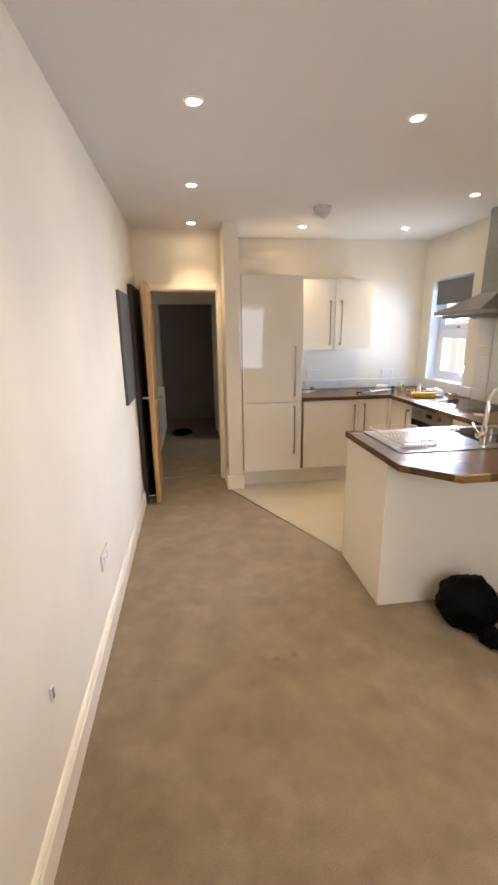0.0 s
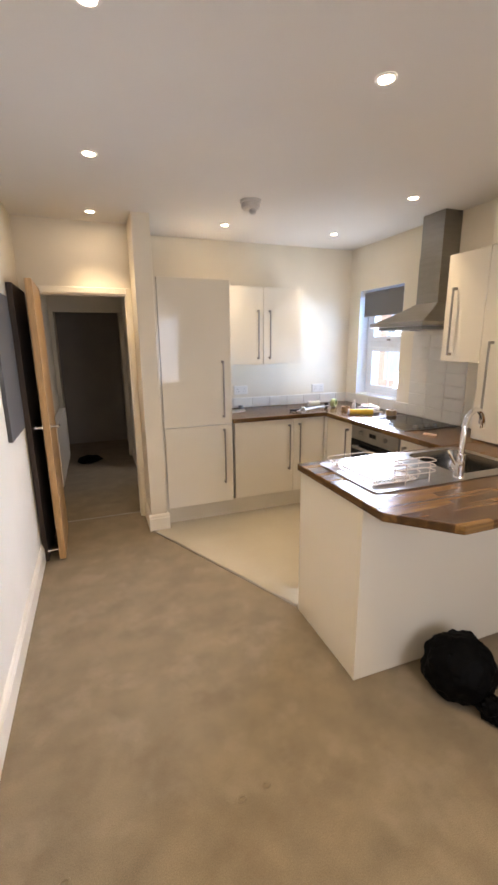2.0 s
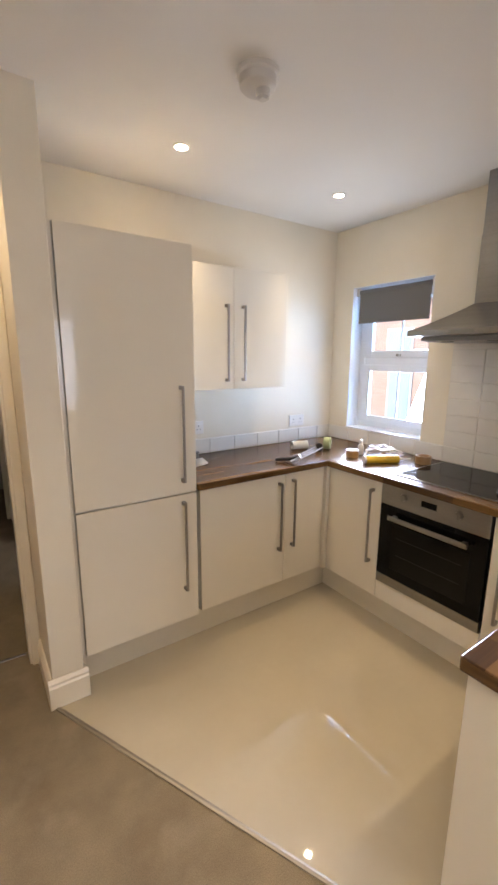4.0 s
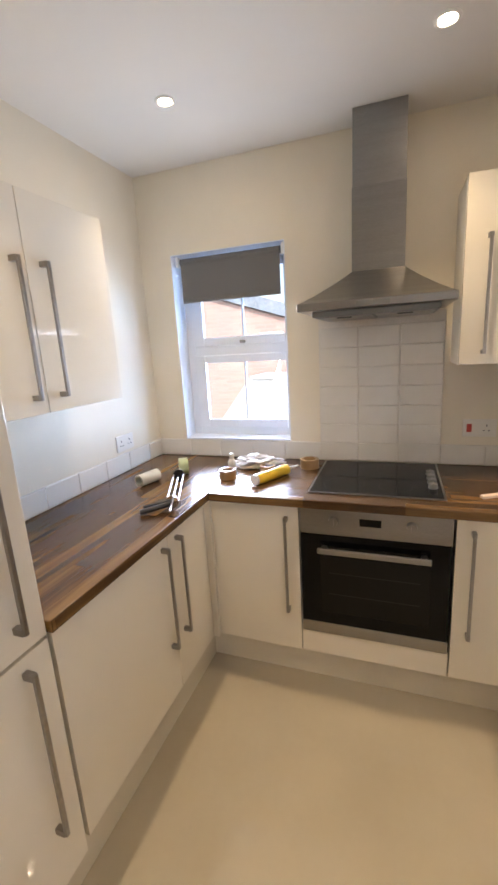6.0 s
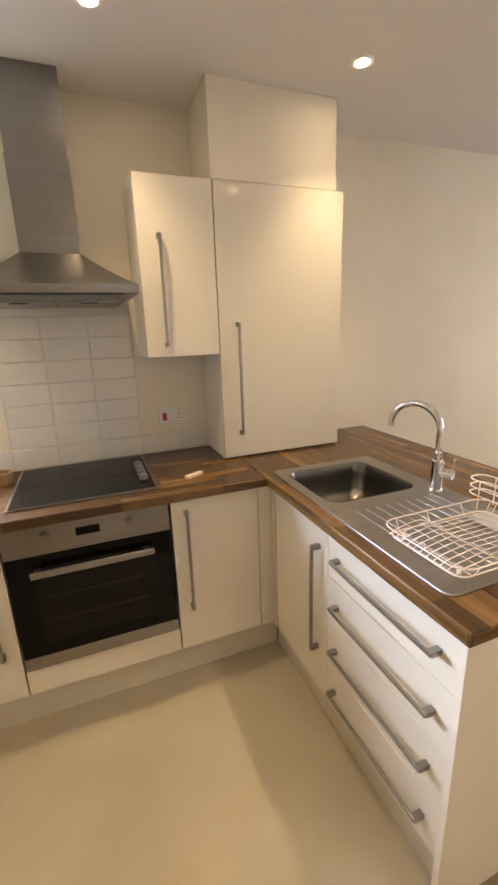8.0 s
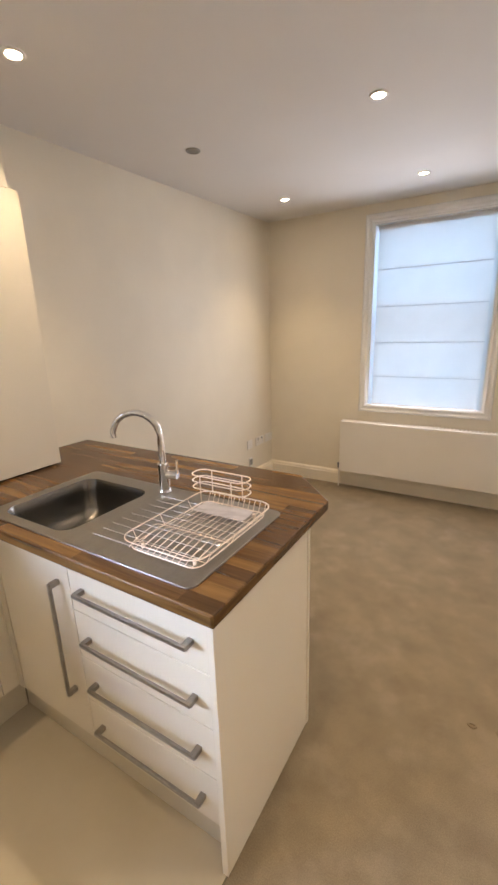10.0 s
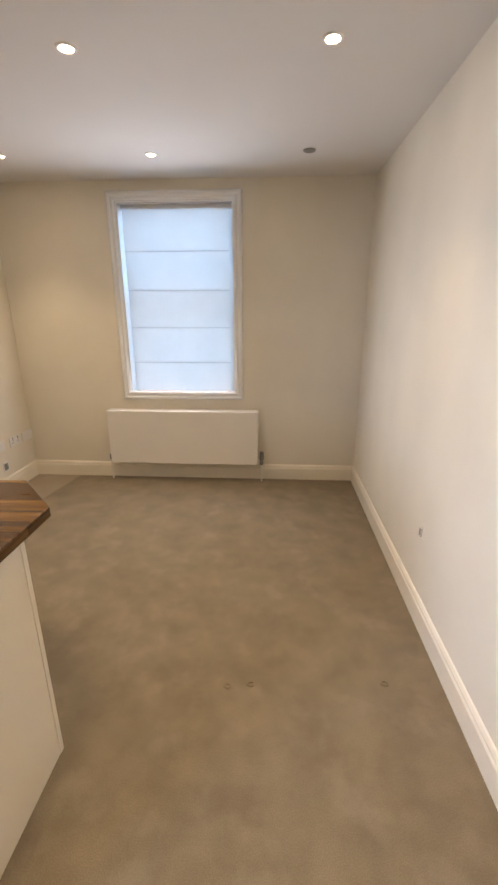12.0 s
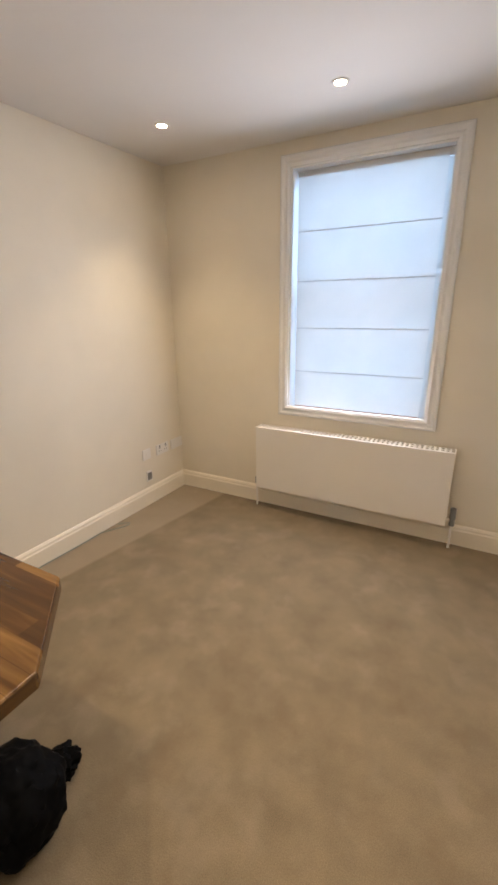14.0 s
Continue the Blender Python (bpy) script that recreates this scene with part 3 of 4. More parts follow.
part("headrail", boxes([((1.108, -0.09, 2.29), (2.015, -0.066, 2.332))], bevel=0.003), PLASTIC, blind)
part("bottom_bar", boxes([((1.134, -0.070, 0.806), (2.004, -0.056, 0.822))], bevel=0.003), BAR_BROWN, blind, "dull pinkish brown bottom bar")

rad = thing("radiator", (1.55, 0.02, 0.18), "white flat-panel radiator under the window", "radiator")
RX0, RX1, RZ0, RZ1 = 0.885, 2.235, 0.18, 0.668
part("front_panel", boxes([((RX0, 0.115, RZ0), (RX1, 0.132, RZ1 - 0.006))], bevel=0.004), RADIATOR_PAINT, rad)
part("rear_panel", boxes([((RX0 + 0.01, 0.03, RZ0 + 0.01), (RX1 - 0.01, 0.045, RZ1 - 0.01))], bevel=0.004), RADIATOR_PAINT, rad)
part("side_cover", boxes([((RX0, 0.028, RZ0 + 0.02), (RX0 + 0.006, 0.116, RZ1))]), RADIATOR_PAINT, rad)
part("side_cover", boxes([((RX1 - 0.006, 0.028, RZ0 + 0.02), (RX1, 0.116, RZ1))]), RADIATOR_PAINT, rad)
bm = boxes([((RX0, 0.028, RZ1 - 0.008), (RX1, 0.036, RZ1)), ((RX0, 0.108, RZ1 - 0.008), (RX1, 0.132, RZ1 + 0.001))])
for k in range(44):
    x = RX0 + 0.03 + k * (RX1 - RX0 - 0.06) / 43
    box(bm, (x - 0.006, 0.036, RZ1 - 0.006), (x + 0.006, 0.108, RZ1 - 0.002))
part("top_grille", bm, RADIATOR_PAINT, rad)
bm = boxes([((x - 0.002, 0.045, RZ0 + 0.03), (x + 0.002, 0.115, RZ1 - 0.03)) for x in np.linspace(RX0 + 0.03, RX1 - 0.03, 40)])
part("convector_fins", bm, RADIATOR_PAINT, rad)
for x in (RX0 + 0.2, RX1 - 0.2):
    part("bracket", boxes([((x - 0.015, 0.0, RZ0 + 0.05), (x + 0.015, 0.03, RZ1 - 0.05))]), RADIATOR_PAINT, rad)
bm = cylinder(bmesh.new(), (RX0 - 0.035, 0.07, 0.165), (RX0 - 0.035, 0.07, 0.215), 0.017)
cylinder(bm, (RX0 - 0.035, 0.07, 0.215), (RX0 - 0.035, 0.07, 0.285), 0.020, 0.017)
part("thermostat_valve", bm, GREY_PLASTIC, rad, "grey thermostatic valve head", smooth=True)
bm = cylinder(bmesh.new(), (RX0 - 0.035, 0.07, 0.0), (RX0 - 0.035, 0.07, 0.17), 0.0075)
cylinder(bm, (RX0 - 0.05, 0.07, 0.2), (RX0, 0.07, 0.2), 0.012)
part("valve_tail", bm, RADIATOR_PAINT, rad, smooth=True)
part("valve_tail", cylinder(bmesh.new(), (RX1 + 0.022, 0.07, 0.0), (RX1 + 0.022, 0.07, 0.19), 0.0075), RADIATOR_PAINT, rad, smooth=True)
bm = cylinder(bmesh.new(), (RX1 + 0.022, 0.07, 0.19), (RX1 + 0.022, 0.07, 0.24), 0.014)
cylinder(bm, (RX1, 0.07, 0.2), (RX1 + 0.02, 0.07, 0.2), 0.011)
part("lockshield_valve", bm, GREY_PLASTIC, rad, "small grey lockshield valve", smooth=True)

# ---- kitchen window ----
kitchen_window = thing("window_2", (3.27, 4.70, WZ0), "white plastic sash-style window in the kitchen", "window", kind="structure")
X = 3.245
part("outer_frame", boxes([((X, WY0, WZ0), (X + 0.06, WY0 + 0.012, WZ1)), ((X, WY1 - 0.05, WZ0), (X + 0.06, WY1, WZ1)), ((X, WY0 + 0.012, WZ0), (X + 0.06, WY1 - 0.05, WZ0 + 0.05)), ((X, WY0 + 0.012, WZ1 - 0.05), (X + 0.06, WY1 - 0.05, WZ1)),
                           ((X + 0.002, WY0 + 0.012, 1.50), (X + 0.06, WY1 - 0.05, 1.562))], bevel=0.003), DAYLIT_UPVC, kitchen_window)
for z0, z1, dx in ((WZ0 + 0.05, 1.505, -0.012), (1.558, WZ1 - 0.05, -0.006)):
    y0, y1 = WY0 + 0.012, WY1 - 0.05
    a, b = X + dx, X + dx + 0.032
    sash = part("sash", boxes([((a, y0, z0), (b, y0 + 0.028, z1)), ((a, y1 - 0.066, z0), (b, y1, z1)), ((a, y0 + 0.028, z0), (b, y1 - 0.066, z0 + 0.05)), ((a, y0 + 0.028, z1 - 0.045), (b, y1 - 0.066, z1))], bevel=0.004), DAYLIT_UPVC, kitchen_window)
    part("glazing_bar", boxes([((a + 0.010, 4.656, z0 + 0.05), (b - 0.010, 4.668, z1 - 0.045))]), DAYLIT_UPVC, sash)
    pane = part("pane", boxes([((a + 0.014, y0 + 0.028, z0 + 0.05), (a + 0.018, y1 - 0.066, z1 - 0.045))]), GLASS, sash)
    pane.visible_shadow = False
# thin linings that carry the same painted daylight tint round the reveal
for lo, hi in (((RIGHT + 0.001, WY1 - 0.004, WZ0 + 0.006), (X, WY1 + 0.002, WZ1)), ((RIGHT + 0.001, WY0 - 0.002, WZ0 + 0.006), (X, WY0 + 0.004, WZ1)), ((RIGHT + 0.001, WY0 + 0.004, WZ1 - 0.004), (X, WY1 - 0.004, WZ1 + 0.002))):
    part("reveal_lining", boxes([(lo, hi)]), DAYLIT_UPVC, kitchen_window)
part("latch", boxes([((X - 0.03, 4.648, 1.568), (X - 0.005, 4.678, 1.585))], bevel=0.004), STEEL, kitchen_window, "steel sash latch")
part("window_sill", boxes([((RIGHT - 0.012, WY0 + 0.001, WZ0 - 0.002), (X, WY1 - 0.001, WZ0 + 0.006))]), DAYLIT_UPVC, kitchen_window)
roller = thing("roller_blind", (3.15, 4.70, 2.03), "grey roller blind wound most of the way up", "blind")
part("cloth", boxes([((3.158, 4.405, 1.812), (3.160, 4.985, 2.03))]), GREY_BLIND, roller)
part("bottom_bar", boxes([((3.153, 4.405, 1.806), (3.165, 4.985, 1.828))], bevel=0.004), GREY_BLIND, roller)
part("roll", cylinder(bmesh.new(), (3.172, 4.403, 2.028), (3.172, 4.988, 2.028), 0.019), GREY_BLIND, roller, smooth=True)
for y in (4.388, 5.003):
    part("bracket", boxes([((3.15, y - 0.008, 2.003), (3.195, y + 0.008, 2.058))], bevel=0.003), PLASTIC, roller)

# ---- kitchen units ----
# each run has its own frame: u to the viewer's right, v into the unit, z up
BACK_RUN = Matrix.Translation((0, 4.64, 0))
WINDOW_RUN = Matrix.Translation((2.54, 0, 0)) @ Matrix.Rotation(radians(-90), 4, "Z")
PENINSULA = Matrix.Translation((0, 3.14, 0)) @ Matrix.Rotation(radians(180), 4, "Z")
TALL = Matrix.Translation((0, 4.62, 0))
WALL_BACK = Matrix.Translation((0, 4.92, 0))
WALL_WINDOW = Matrix.Translation((2.83, 0, 0)) @ Matrix.Rotation(radians(-90), 4, "Z")
GAP = 0.0015


def bar_handle(parent, m, u, z, length, upright=True):
    """A square steel bar on two feet."""
    bm = bmesh.new()
    w, h = 0.006, length / 2
    if upright:
        box(bm, (u - w, -0.036, z - h), (u + w, -0.026, z + h), m, 0.0015)
        for e in (z - h + 0.008, z + h - 0.008):
            box(bm, (u - w - 0.002, -0.030, e - 0.009), (u + w + 0.002, 0.0005, e + 0.009), m, 0.001)
    else:
        box(bm, (u - h, -0.036, z - w), (u + h, -0.026, z + w), m, 0.0015)
        for e in (u - h + 0.008, u + h - 0.008):
            box(bm, (e - 0.009, -0.030, z - w - 0.002), (e + 0.009, 0.0005, z + w + 0.002), m, 0.001)
    part("handle", bm, HANDLE, parent, "brushed steel bar handle")


def unit(name, m, u0, u1, z0, z1, depth, label, fronts, category="cabinet", group="kitchen units", carcass_top=0):
    """A cabinet: a carcass behind one or more doors or drawers. fronts: (kind, u0, u1, z0, z1, handle u, handle z, handle length, upright)."""
    ob = thing(name, m @ Vector(((u0 + u1) / 2, depth / 2, z0)), label, category, group)
    part("carcass", box(bmesh.new(), (u0 + 0.001, 0.020, z0), (u1 - 0.001, depth, carcass_top or z1), m), CARCASS, ob)
    for kind, a, b, c, d, hu, hz, length, upright in fronts:
        door = part(kind, box(bmesh.new(), (a + GAP, 0.0, c + GAP), (b - GAP, 0.018, d - GAP), m, 0.0018), CABINET, ob)
        if length:
            bar_handle(door, m, hu, hz, length, upright)
    return ob


BZ0, BZ1 = 0.155, 0.868
unit("tall_unit", TALL, 0.985, 1.582, 0.15, 2.065, 0.59, "tall cream gloss cabinet hiding a fridge freezer",
     [("door", 0.985, 1.582, 0.873, 2.065, 1.503, 1.176, 0.48, True), ("door", 0.985, 1.582, 0.155, 0.867, 1.503, 0.585, 0.49, True)])
part_side = thing("end_panel", (0.972, 4.9, 0), "narrow cream filler panel beside the tall cabinet", "panel")
part("panel", boxes([((0.963, 4.632, 0.0), (0.983, BACK - 0.002, 2.065))]), CABINET, part_side)
unit("base_cabinet", BACK_RUN, 1.609, 2.19, BZ0, BZ1, 0.56, "cream gloss base cabinet with one wide door", [("door", 1.609, 2.19, BZ0, BZ1, 2.145, 0.60, 0.435, True)])
unit("base_cabinet", BACK_RUN, 2.19, 2.515, BZ0, BZ1, 0.56, "cream gloss corner base cabinet with a narrow door", [("door", 2.19, 2.515, BZ0, BZ1, 2.25, 0.605, 0.435, True)])
unit("wall_cabinet", WALL_BACK, 1.60, 2.40, 1.362, 2.062, 0.29, "cream gloss double wall cabinet",
     [("door", 1.60, 2.0, 1.362, 2.062, 1.945, 1.632, 0.44, True), ("door", 2.0, 2.40, 1.362, 2.062, 2.062, 1.632, 0.44, True)])
unit("base_cabinet", WINDOW_RUN, -4.608, -4.20, BZ0, BZ1, 0.56, "cream gloss base cabinet beside the oven", [("door", -4.608, -4.20, BZ0, BZ1, -4.256, 0.588, 0.455, True)])
unit("base_cabinet", WINDOW_RUN, -3.588, -3.205, BZ0, BZ1, 0.56, "cream gloss base cabinet between oven and peninsula", [("door", -3.588, -3.205, BZ0, BZ1, -3.528, 0.592, 0.455, True)])
unit("wall_cabinet", WALL_WINDOW, -3.578, -3.2535, 1.418, 2.128, 0.298, "narrow cream gloss wall cabinet near the hood", [("door", -3.578, -3.2535, 1.418, 2.128, -3.492, 1.686, 0.445, True)])
unit("boiler_cabinet", WALL_WINDOW, -3.252, -2.612, 0.914, 2.128, 0.298, "large cream gloss cabinet standing on the worktop", [("door", -3.252, -2.612, 0.918, 2.128, -3.165, 1.295, 0.52, True)])
unit("base_cabinet", PENINSULA, -2.50, -2.075, BZ0, BZ1, 0.54, "cream gloss sink base cabinet in the peninsula", [("door", -2.50, -2.075, BZ0, BZ1, -2.135, 0.56, 0.44, True)], carcass_top=0.74)
step = (BZ1 - BZ0) / 4
unit("drawer_unit", PENINSULA, -2.075, -1.525, BZ0, BZ1, 0.54, "cream gloss unit of four drawers in the peninsula",
     [("drawer", -2.075, -1.525, BZ0 + k * step, BZ0 + (k + 1) * step, -1.80, BZ0 + k * step + 0.088, 0.44, False) for k in range(4)])
panel = thing("peninsula_end_panel", (1.512, 2.87, 0), "cream panel closing the end of the peninsula", "panel")
part("panel", boxes([((1.502, 2.5985, 0), (1.522, 3.158, BZ1))], bevel=0.0015), CABINET, panel)
panel = thing("peninsula_back_panel", (2.3, 2.588, 0), "cream panel on the living room side of the peninsula", "panel")
part("panel", boxes([((1.500, 2.578, 0), (3.128, 2.598, BZ1))], bevel=0.001), CABINET, panel)
for name, m, items in (("plinth", I4, [((0.983, 4.672, 0.001), (2.60, 4.69, 0.149))]), ("plinth", I4, [((2.582, 3.106, 0.001), (2.60, 4.672, 0.149))]), ("plinth", I4, [((1.522, 3.082, 0.001), (2.582, 3.10, 0.149))])):
    ob = thing("plinth", (items[0][0][0], items[0][0][1], 0), "cream plinth board under the kitchen units", "plinth", "plinths")
    part("board", boxes(items), PLINTH, ob)
filler = thing("corner_filler", (2.53, 4.62, 0.155), "narrow cream corner post between base cabinets", "filler")
part("post", boxes([((2.515, 4.612, 0.155), (2.54, 4.66, 0.868)), ((2.5415, 4.585, 0.155), (2.56, 4.66, 0.868))]), CABINET, filler)
filler = thing("corner_filler", (2.52, 3.17, 0.155), "narrow cream corner post beside the sink cabinet", "filler")
part("post", boxes([((2.502, 3.10, 0.155), (2.56, 3.141, 0.868)), ((2.541, 3.141, 0.155), (2.57, 3.203, 0.868))]), CABINET, filler)
filler = thing("oven_filler", (2.55, 3.9, 0.155), "cream filler panel under the oven", "panel")
part("panel", boxes([((2.541, 3.592, 0.155), (2.558, 4.197, 0.268))], bevel=0.0015), CABINET, filler)

# bulkhead over the tall worktop cabinet
structure("wall_boxing", boxes([((2.833, 2.655, 2.1285), (RIGHT, 3.258, H))], bevel=0.003), WALL, "cream boxed-in section above the cabinet", "wall")

# ---- worktops ----
WT0, WT1 = 0.872, 0.91
top = thing("worktop", (2.35, 4.9, WT0), "dark walnut laminate worktop along the back wall", "worktop", "worktops")
part("top", soften(slab([(1.586, 4.608), (3.128, 4.608), (3.128, BACK - 0.001), (1.586, BACK - 0.001)], [], WT0, WT1), 0.004), WALNUT_X, top)
top = thing("worktop", (2.8, 3.9, WT0), "dark walnut laminate worktop with an inset hob", "worktop", "worktops")
part("top", soften(slab([(2.508, 3.1745), (3.128, 3.1745), (3.128, 4.607), (2.508, 4.607)], [], WT0, WT1), 0.004), WALNUT_Y, top)
top = thing("worktop", (2.3, 2.7, WT0), "walnut laminate peninsula worktop with clipped corner", "worktop", "worktops")
BOWL = (2.145, 2.515, 2.69, 3.085)
hole = [(x, y) for x, y, z in rounded(BOWL[0] - 0.006, BOWL[1] + 0.006, BOWL[2] - 0.006, BOWL[3] + 0.006, 0.06, 0)]
part("top", soften(slab([(1.488, 3.173), (1.488, 2.44), (1.69, 2.232), (3.117, 2.232), (3.127, 2.6), (3.127, 3.173)], [hole], WT0, WT1), 0.004), WALNUT_X, top)

def edging(top, a, b, mat):
    """A laminate strip glued to the edge of a worktop, from a to b on the plan."""
    a, b = Vector((*a, 0)), Vector((*b, 0))
    out = (b - a).cross(Vector((0, 0, 1))).normalized() * 0.0012
    part("edging", loft(bmesh.new(), [[p + o + Vector((0, 0, z)) for o, z in ((out * -0.5, WT0 + 0.005), (out, WT0 + 0.005), (out, WT1 - 0.005), (out * -0.5, WT1 - 0.005))] for p in (a, b)]), mat, top)


TOPS = [ob for ob in scene.objects if ob.name.startswith("worktop")]
edging(TOPS[0], (1.59, 4.608), (2.504, 4.608), WALNUT_X)
edging(TOPS[1], (2.508, 4.60), (2.508, 3.178), WALNUT_Y)
for a, b, mat in (((2.50, 3.173), (1.493, 3.173), WALNUT_X), ((1.488, 3.168), (1.488, 2.445), WALNUT_Y), ((1.4916, 2.4364), (1.6864, 2.2356), WALNUT_X), ((1.695, 2.232), (3.11, 2.232), WALNUT_X)):
    edging(TOPS[2], a, b, mat)

# ---- sink, tap, dish rack ----
sink = thing("sink", (2.06, 2.87, 0.91), "stainless steel sink with a ribbed drainer", "sink")
rim = [(x, y) for x, y, z in rounded(1.588, 2.565, 2.615, 3.125, 0.03, 0)]
inner = [(x, y) for x, y, z in rounded(BOWL[0], BOWL[1], BOWL[2], BOWL[3], 0.055, 0)]
part("deck", soften(slab(rim, [inner], 0.9104, 0.9155), 0.0015, 75), STEEL_FLAT, sink)
bm = bmesh.new()
rings = []
for inset, z in ((0.0, 0.9150), (0.004, 0.905), (0.010, 0.86), (0.020, 0.79), (0.04, 0.762), (0.08, 0.752), (0.14, 0.750)):
    rings.append(rounded(BOWL[0] + inset, BOWL[1] - inset, BOWL[2] + inset, BOWL[3] - inset, max(0.055 - inset * 0.2, 0.02), z))
loft(bm, rings, False, True)
part("bowl", bm, SHADED_BOWL_STEEL, sink, smooth=True)
bm = cylinder(bmesh.new(), (2.33, 2.88, 0.7495), (2.33, 2.88, 0.755), 0.040)
part("waste", bm, CHROME, sink, "chrome basket waste", smooth=True)
for k in range(9):
    y = 2.70 + k * 0.042
    part("drainer_rib", box(bmesh.new(), (1.64, y - 0.006, 0.9150), (2.06, y + 0.006, 0.9178), I4, 0.002), STEEL_FLAT, sink)
tap = thing("mixer_tap", (2.10, 2.655, 0.9155), "chrome swan-neck mixer tap with a side lever", "tap")
bm = cylinder(bmesh.new(), (2.10, 2.655, 0.9156), (2.10, 2.655, 0.922), 0.027, 0.025)
cylinder(bm, (2.10, 2.655, 0.92), (2.10, 2.655, 1.03), 0.022, sides=24)
part("body", bm, CHROME, tap, smooth=True)
way = Vector((0.91, 0.30, 0)).normalized()
neck = [Vector((2.10, 2.655, 1.02)), Vector((2.10, 2.655, 1.08)), Vector((2.10, 2.655, 1.14))]
for k in range(1, 15):
    a = radians(180 - 13.2 * k)
    neck.append(Vector((2.10, 2.655, 1.14)) + way * (0.102 + 0.102 * math.cos(a)) + Vector((0, 0, 0.095 * math.sin(a))))
part("spout", tube(bmesh.new(), neck, 0.0135, 14), CHROME, tap, smooth=True)
bm = cylinder(bmesh.new(), (2.10, 2.655, 0.985), (2.045, 2.635, 0.985), 0.018, sides=20)
tube(bm, [(2.05, 2.637, 0.99), (2.035, 2.645, 1.02), (2.02, 2.66, 1.055)], 0.006)
part("lever", bm, CHROME, tap, smooth=True)

rack = thing("dish_rack", (1.80, 2.85, 0.92), "white wire dish rack with a cutlery basket", "dish rack")
RK = (1.600, 1.895, 2.66, 3.08)
for z, inset in ((0.960, 0.0), (0.927, 0.018)):
    part("rim_wire", tube(bmesh.new(), rounded(RK[0] + inset, RK[1] - inset, RK[2] + inset, RK[3] - inset, 0.05 - inset, z), 0.0021, 6, True), WIRE, rack, smooth=True)
for k in range(12):
    x = RK[0] + 0.03 + k * (RK[1] - RK[0] - 0.06) / 11
    part("wire", tube(bmesh.new(), [(x, RK[2], 0.960), (x, RK[2] + 0.018, 0.926), (x, 2.90, 0.926)], 0.0014, 5), WIRE, rack, smooth=True)
for k in range(3):
    y = (2.76, 2.90, 3.02)[k]
    part("cross_wire", tube(bmesh.new(), [(RK[0], y, 0.960), (RK[0] + 0.018, y, 0.925), (RK[1] - 0.018, y, 0.925), (RK[1], y, 0.960)], 0.0014, 5), WIRE, rack, smooth=True)
for k in range(11):
    x = RK[0] + 0.03 + k * 0.0235
    pts = [(x + 0.006 * math.sin(j * 0.8), 2.90 + 0.162 * j / 10, 0.927 + 0.030 * math.sin(math.pi * j / 10)) for j in range(11)]
    part("plate_divider", tube(bmesh.new(), pts, 0.0016, 5), WIRE, rack, smooth=True)
CB = (1.70, 1.935, 2.622, 2.695)
for z in (0.975, 1.0, 1.025):
    part("basket_wire", tube(bmesh.new(), rounded(CB[0], CB[1], CB[2], CB[3], 0.03, z, 4), 0.0022, 6, True), WIRE, rack, smooth=True)
for x, y in ((CB[0] + 0.05, CB[2]), (CB[1] - 0.05, CB[2]), (CB[0] + 0.05, CB[3]), (CB[1] - 0.05, CB[3])):
    part("basket_wire", tube(bmesh.new(), [(x, y, 1.025), (x, y, 0.975), (x, y, 0.93)], 0.002, 5), WIRE, rack, smooth=True)
for x in (RK[0] + 0.05, RK[1] - 0.05):
    for y in (RK[2] + 0.05, RK[3] - 0.05):
        part("foot", cylinder(bmesh.new(), (x, y, 0.9178), (x, y, 0.934), 0.006, sides=10), WIRE, rack)
cloth = thing("dish_cloth", (1.83, 2.73, 0.95), "pale folded cloth lying in the dish rack", "cloth")
bm = bmesh.new()
grid = [[bm.verts.new((1.655 + 0.2 * i / 10, 2.70 + 0.085 * j / 8, 0.930 + 0.012 * abs(noise.noise((i * 0.4, j * 0.4, 3))) + 0.004)) for j in range(9)] for i in range(11)]
for one, two in zip(grid, grid[1:]):
    for k in range(8):
        bm.faces.new((one[k], one[k + 1], two[k + 1], two[k]))
made = bmesh.ops.solidify(bm, geom=bm.faces[:], thickness=0.004)
part("sheet", bm, PALE_WRAP, cloth, smooth=True)

# ---- oven, hob, hood ----
oven = thing("oven", (2.55, 3.895, 0.27), "built-in steel and black glass electric oven", "oven")
OY0, OY1 = 3.597, 4.193
part("body", boxes([((2.556, OY0 + 0.01, 0.272), (3.05, OY1 - 0.01, 0.862))]), BLACK_PLASTIC, oven)
part("control_panel", boxes([((2.530, OY0, 0.752), (2.556, OY1, 0.866))], bevel=0.002), STEEL, oven, "brushed steel control panel")
part("lower_trim", boxes([((2.530, OY0, 0.272), (2.556, OY1, 0.326))], bevel=0.002), STEEL, oven, "brushed steel lower trim")
door = part("door", boxes([((2.528, OY0 + 0.002, 0.328), (2.556, OY1 - 0.002, 0.750))], bevel=0.002), BLACK_GLASS, oven, "black glass oven door")
part("inner_window", boxes([((2.5265, OY0 + 0.075, 0.385), (2.5281, OY1 - 0.085, 0.655))]), OVEN_GLASS, door)
for z in (0.475, 0.575):
    part("shelf_wire", boxes([((2.5262, OY0 + 0.11, z), (2.5266, OY1 - 0.12, z + 0.003))]), RING_GREY, door)
bm = bmesh.new()
box(bm, (2.483, OY0 + 0.075, 0.683), (2.496, OY1 - 0.08, 0.708), I4, 0.004)
for y in (OY0 + 0.10, OY1 - 0.105):
    box(bm, (2.494, y - 0.012, 0.686), (2.529, y + 0.012, 0.704), I4, 0.002)
part("handle", bm, STEEL, door, "brushed steel oven handle")
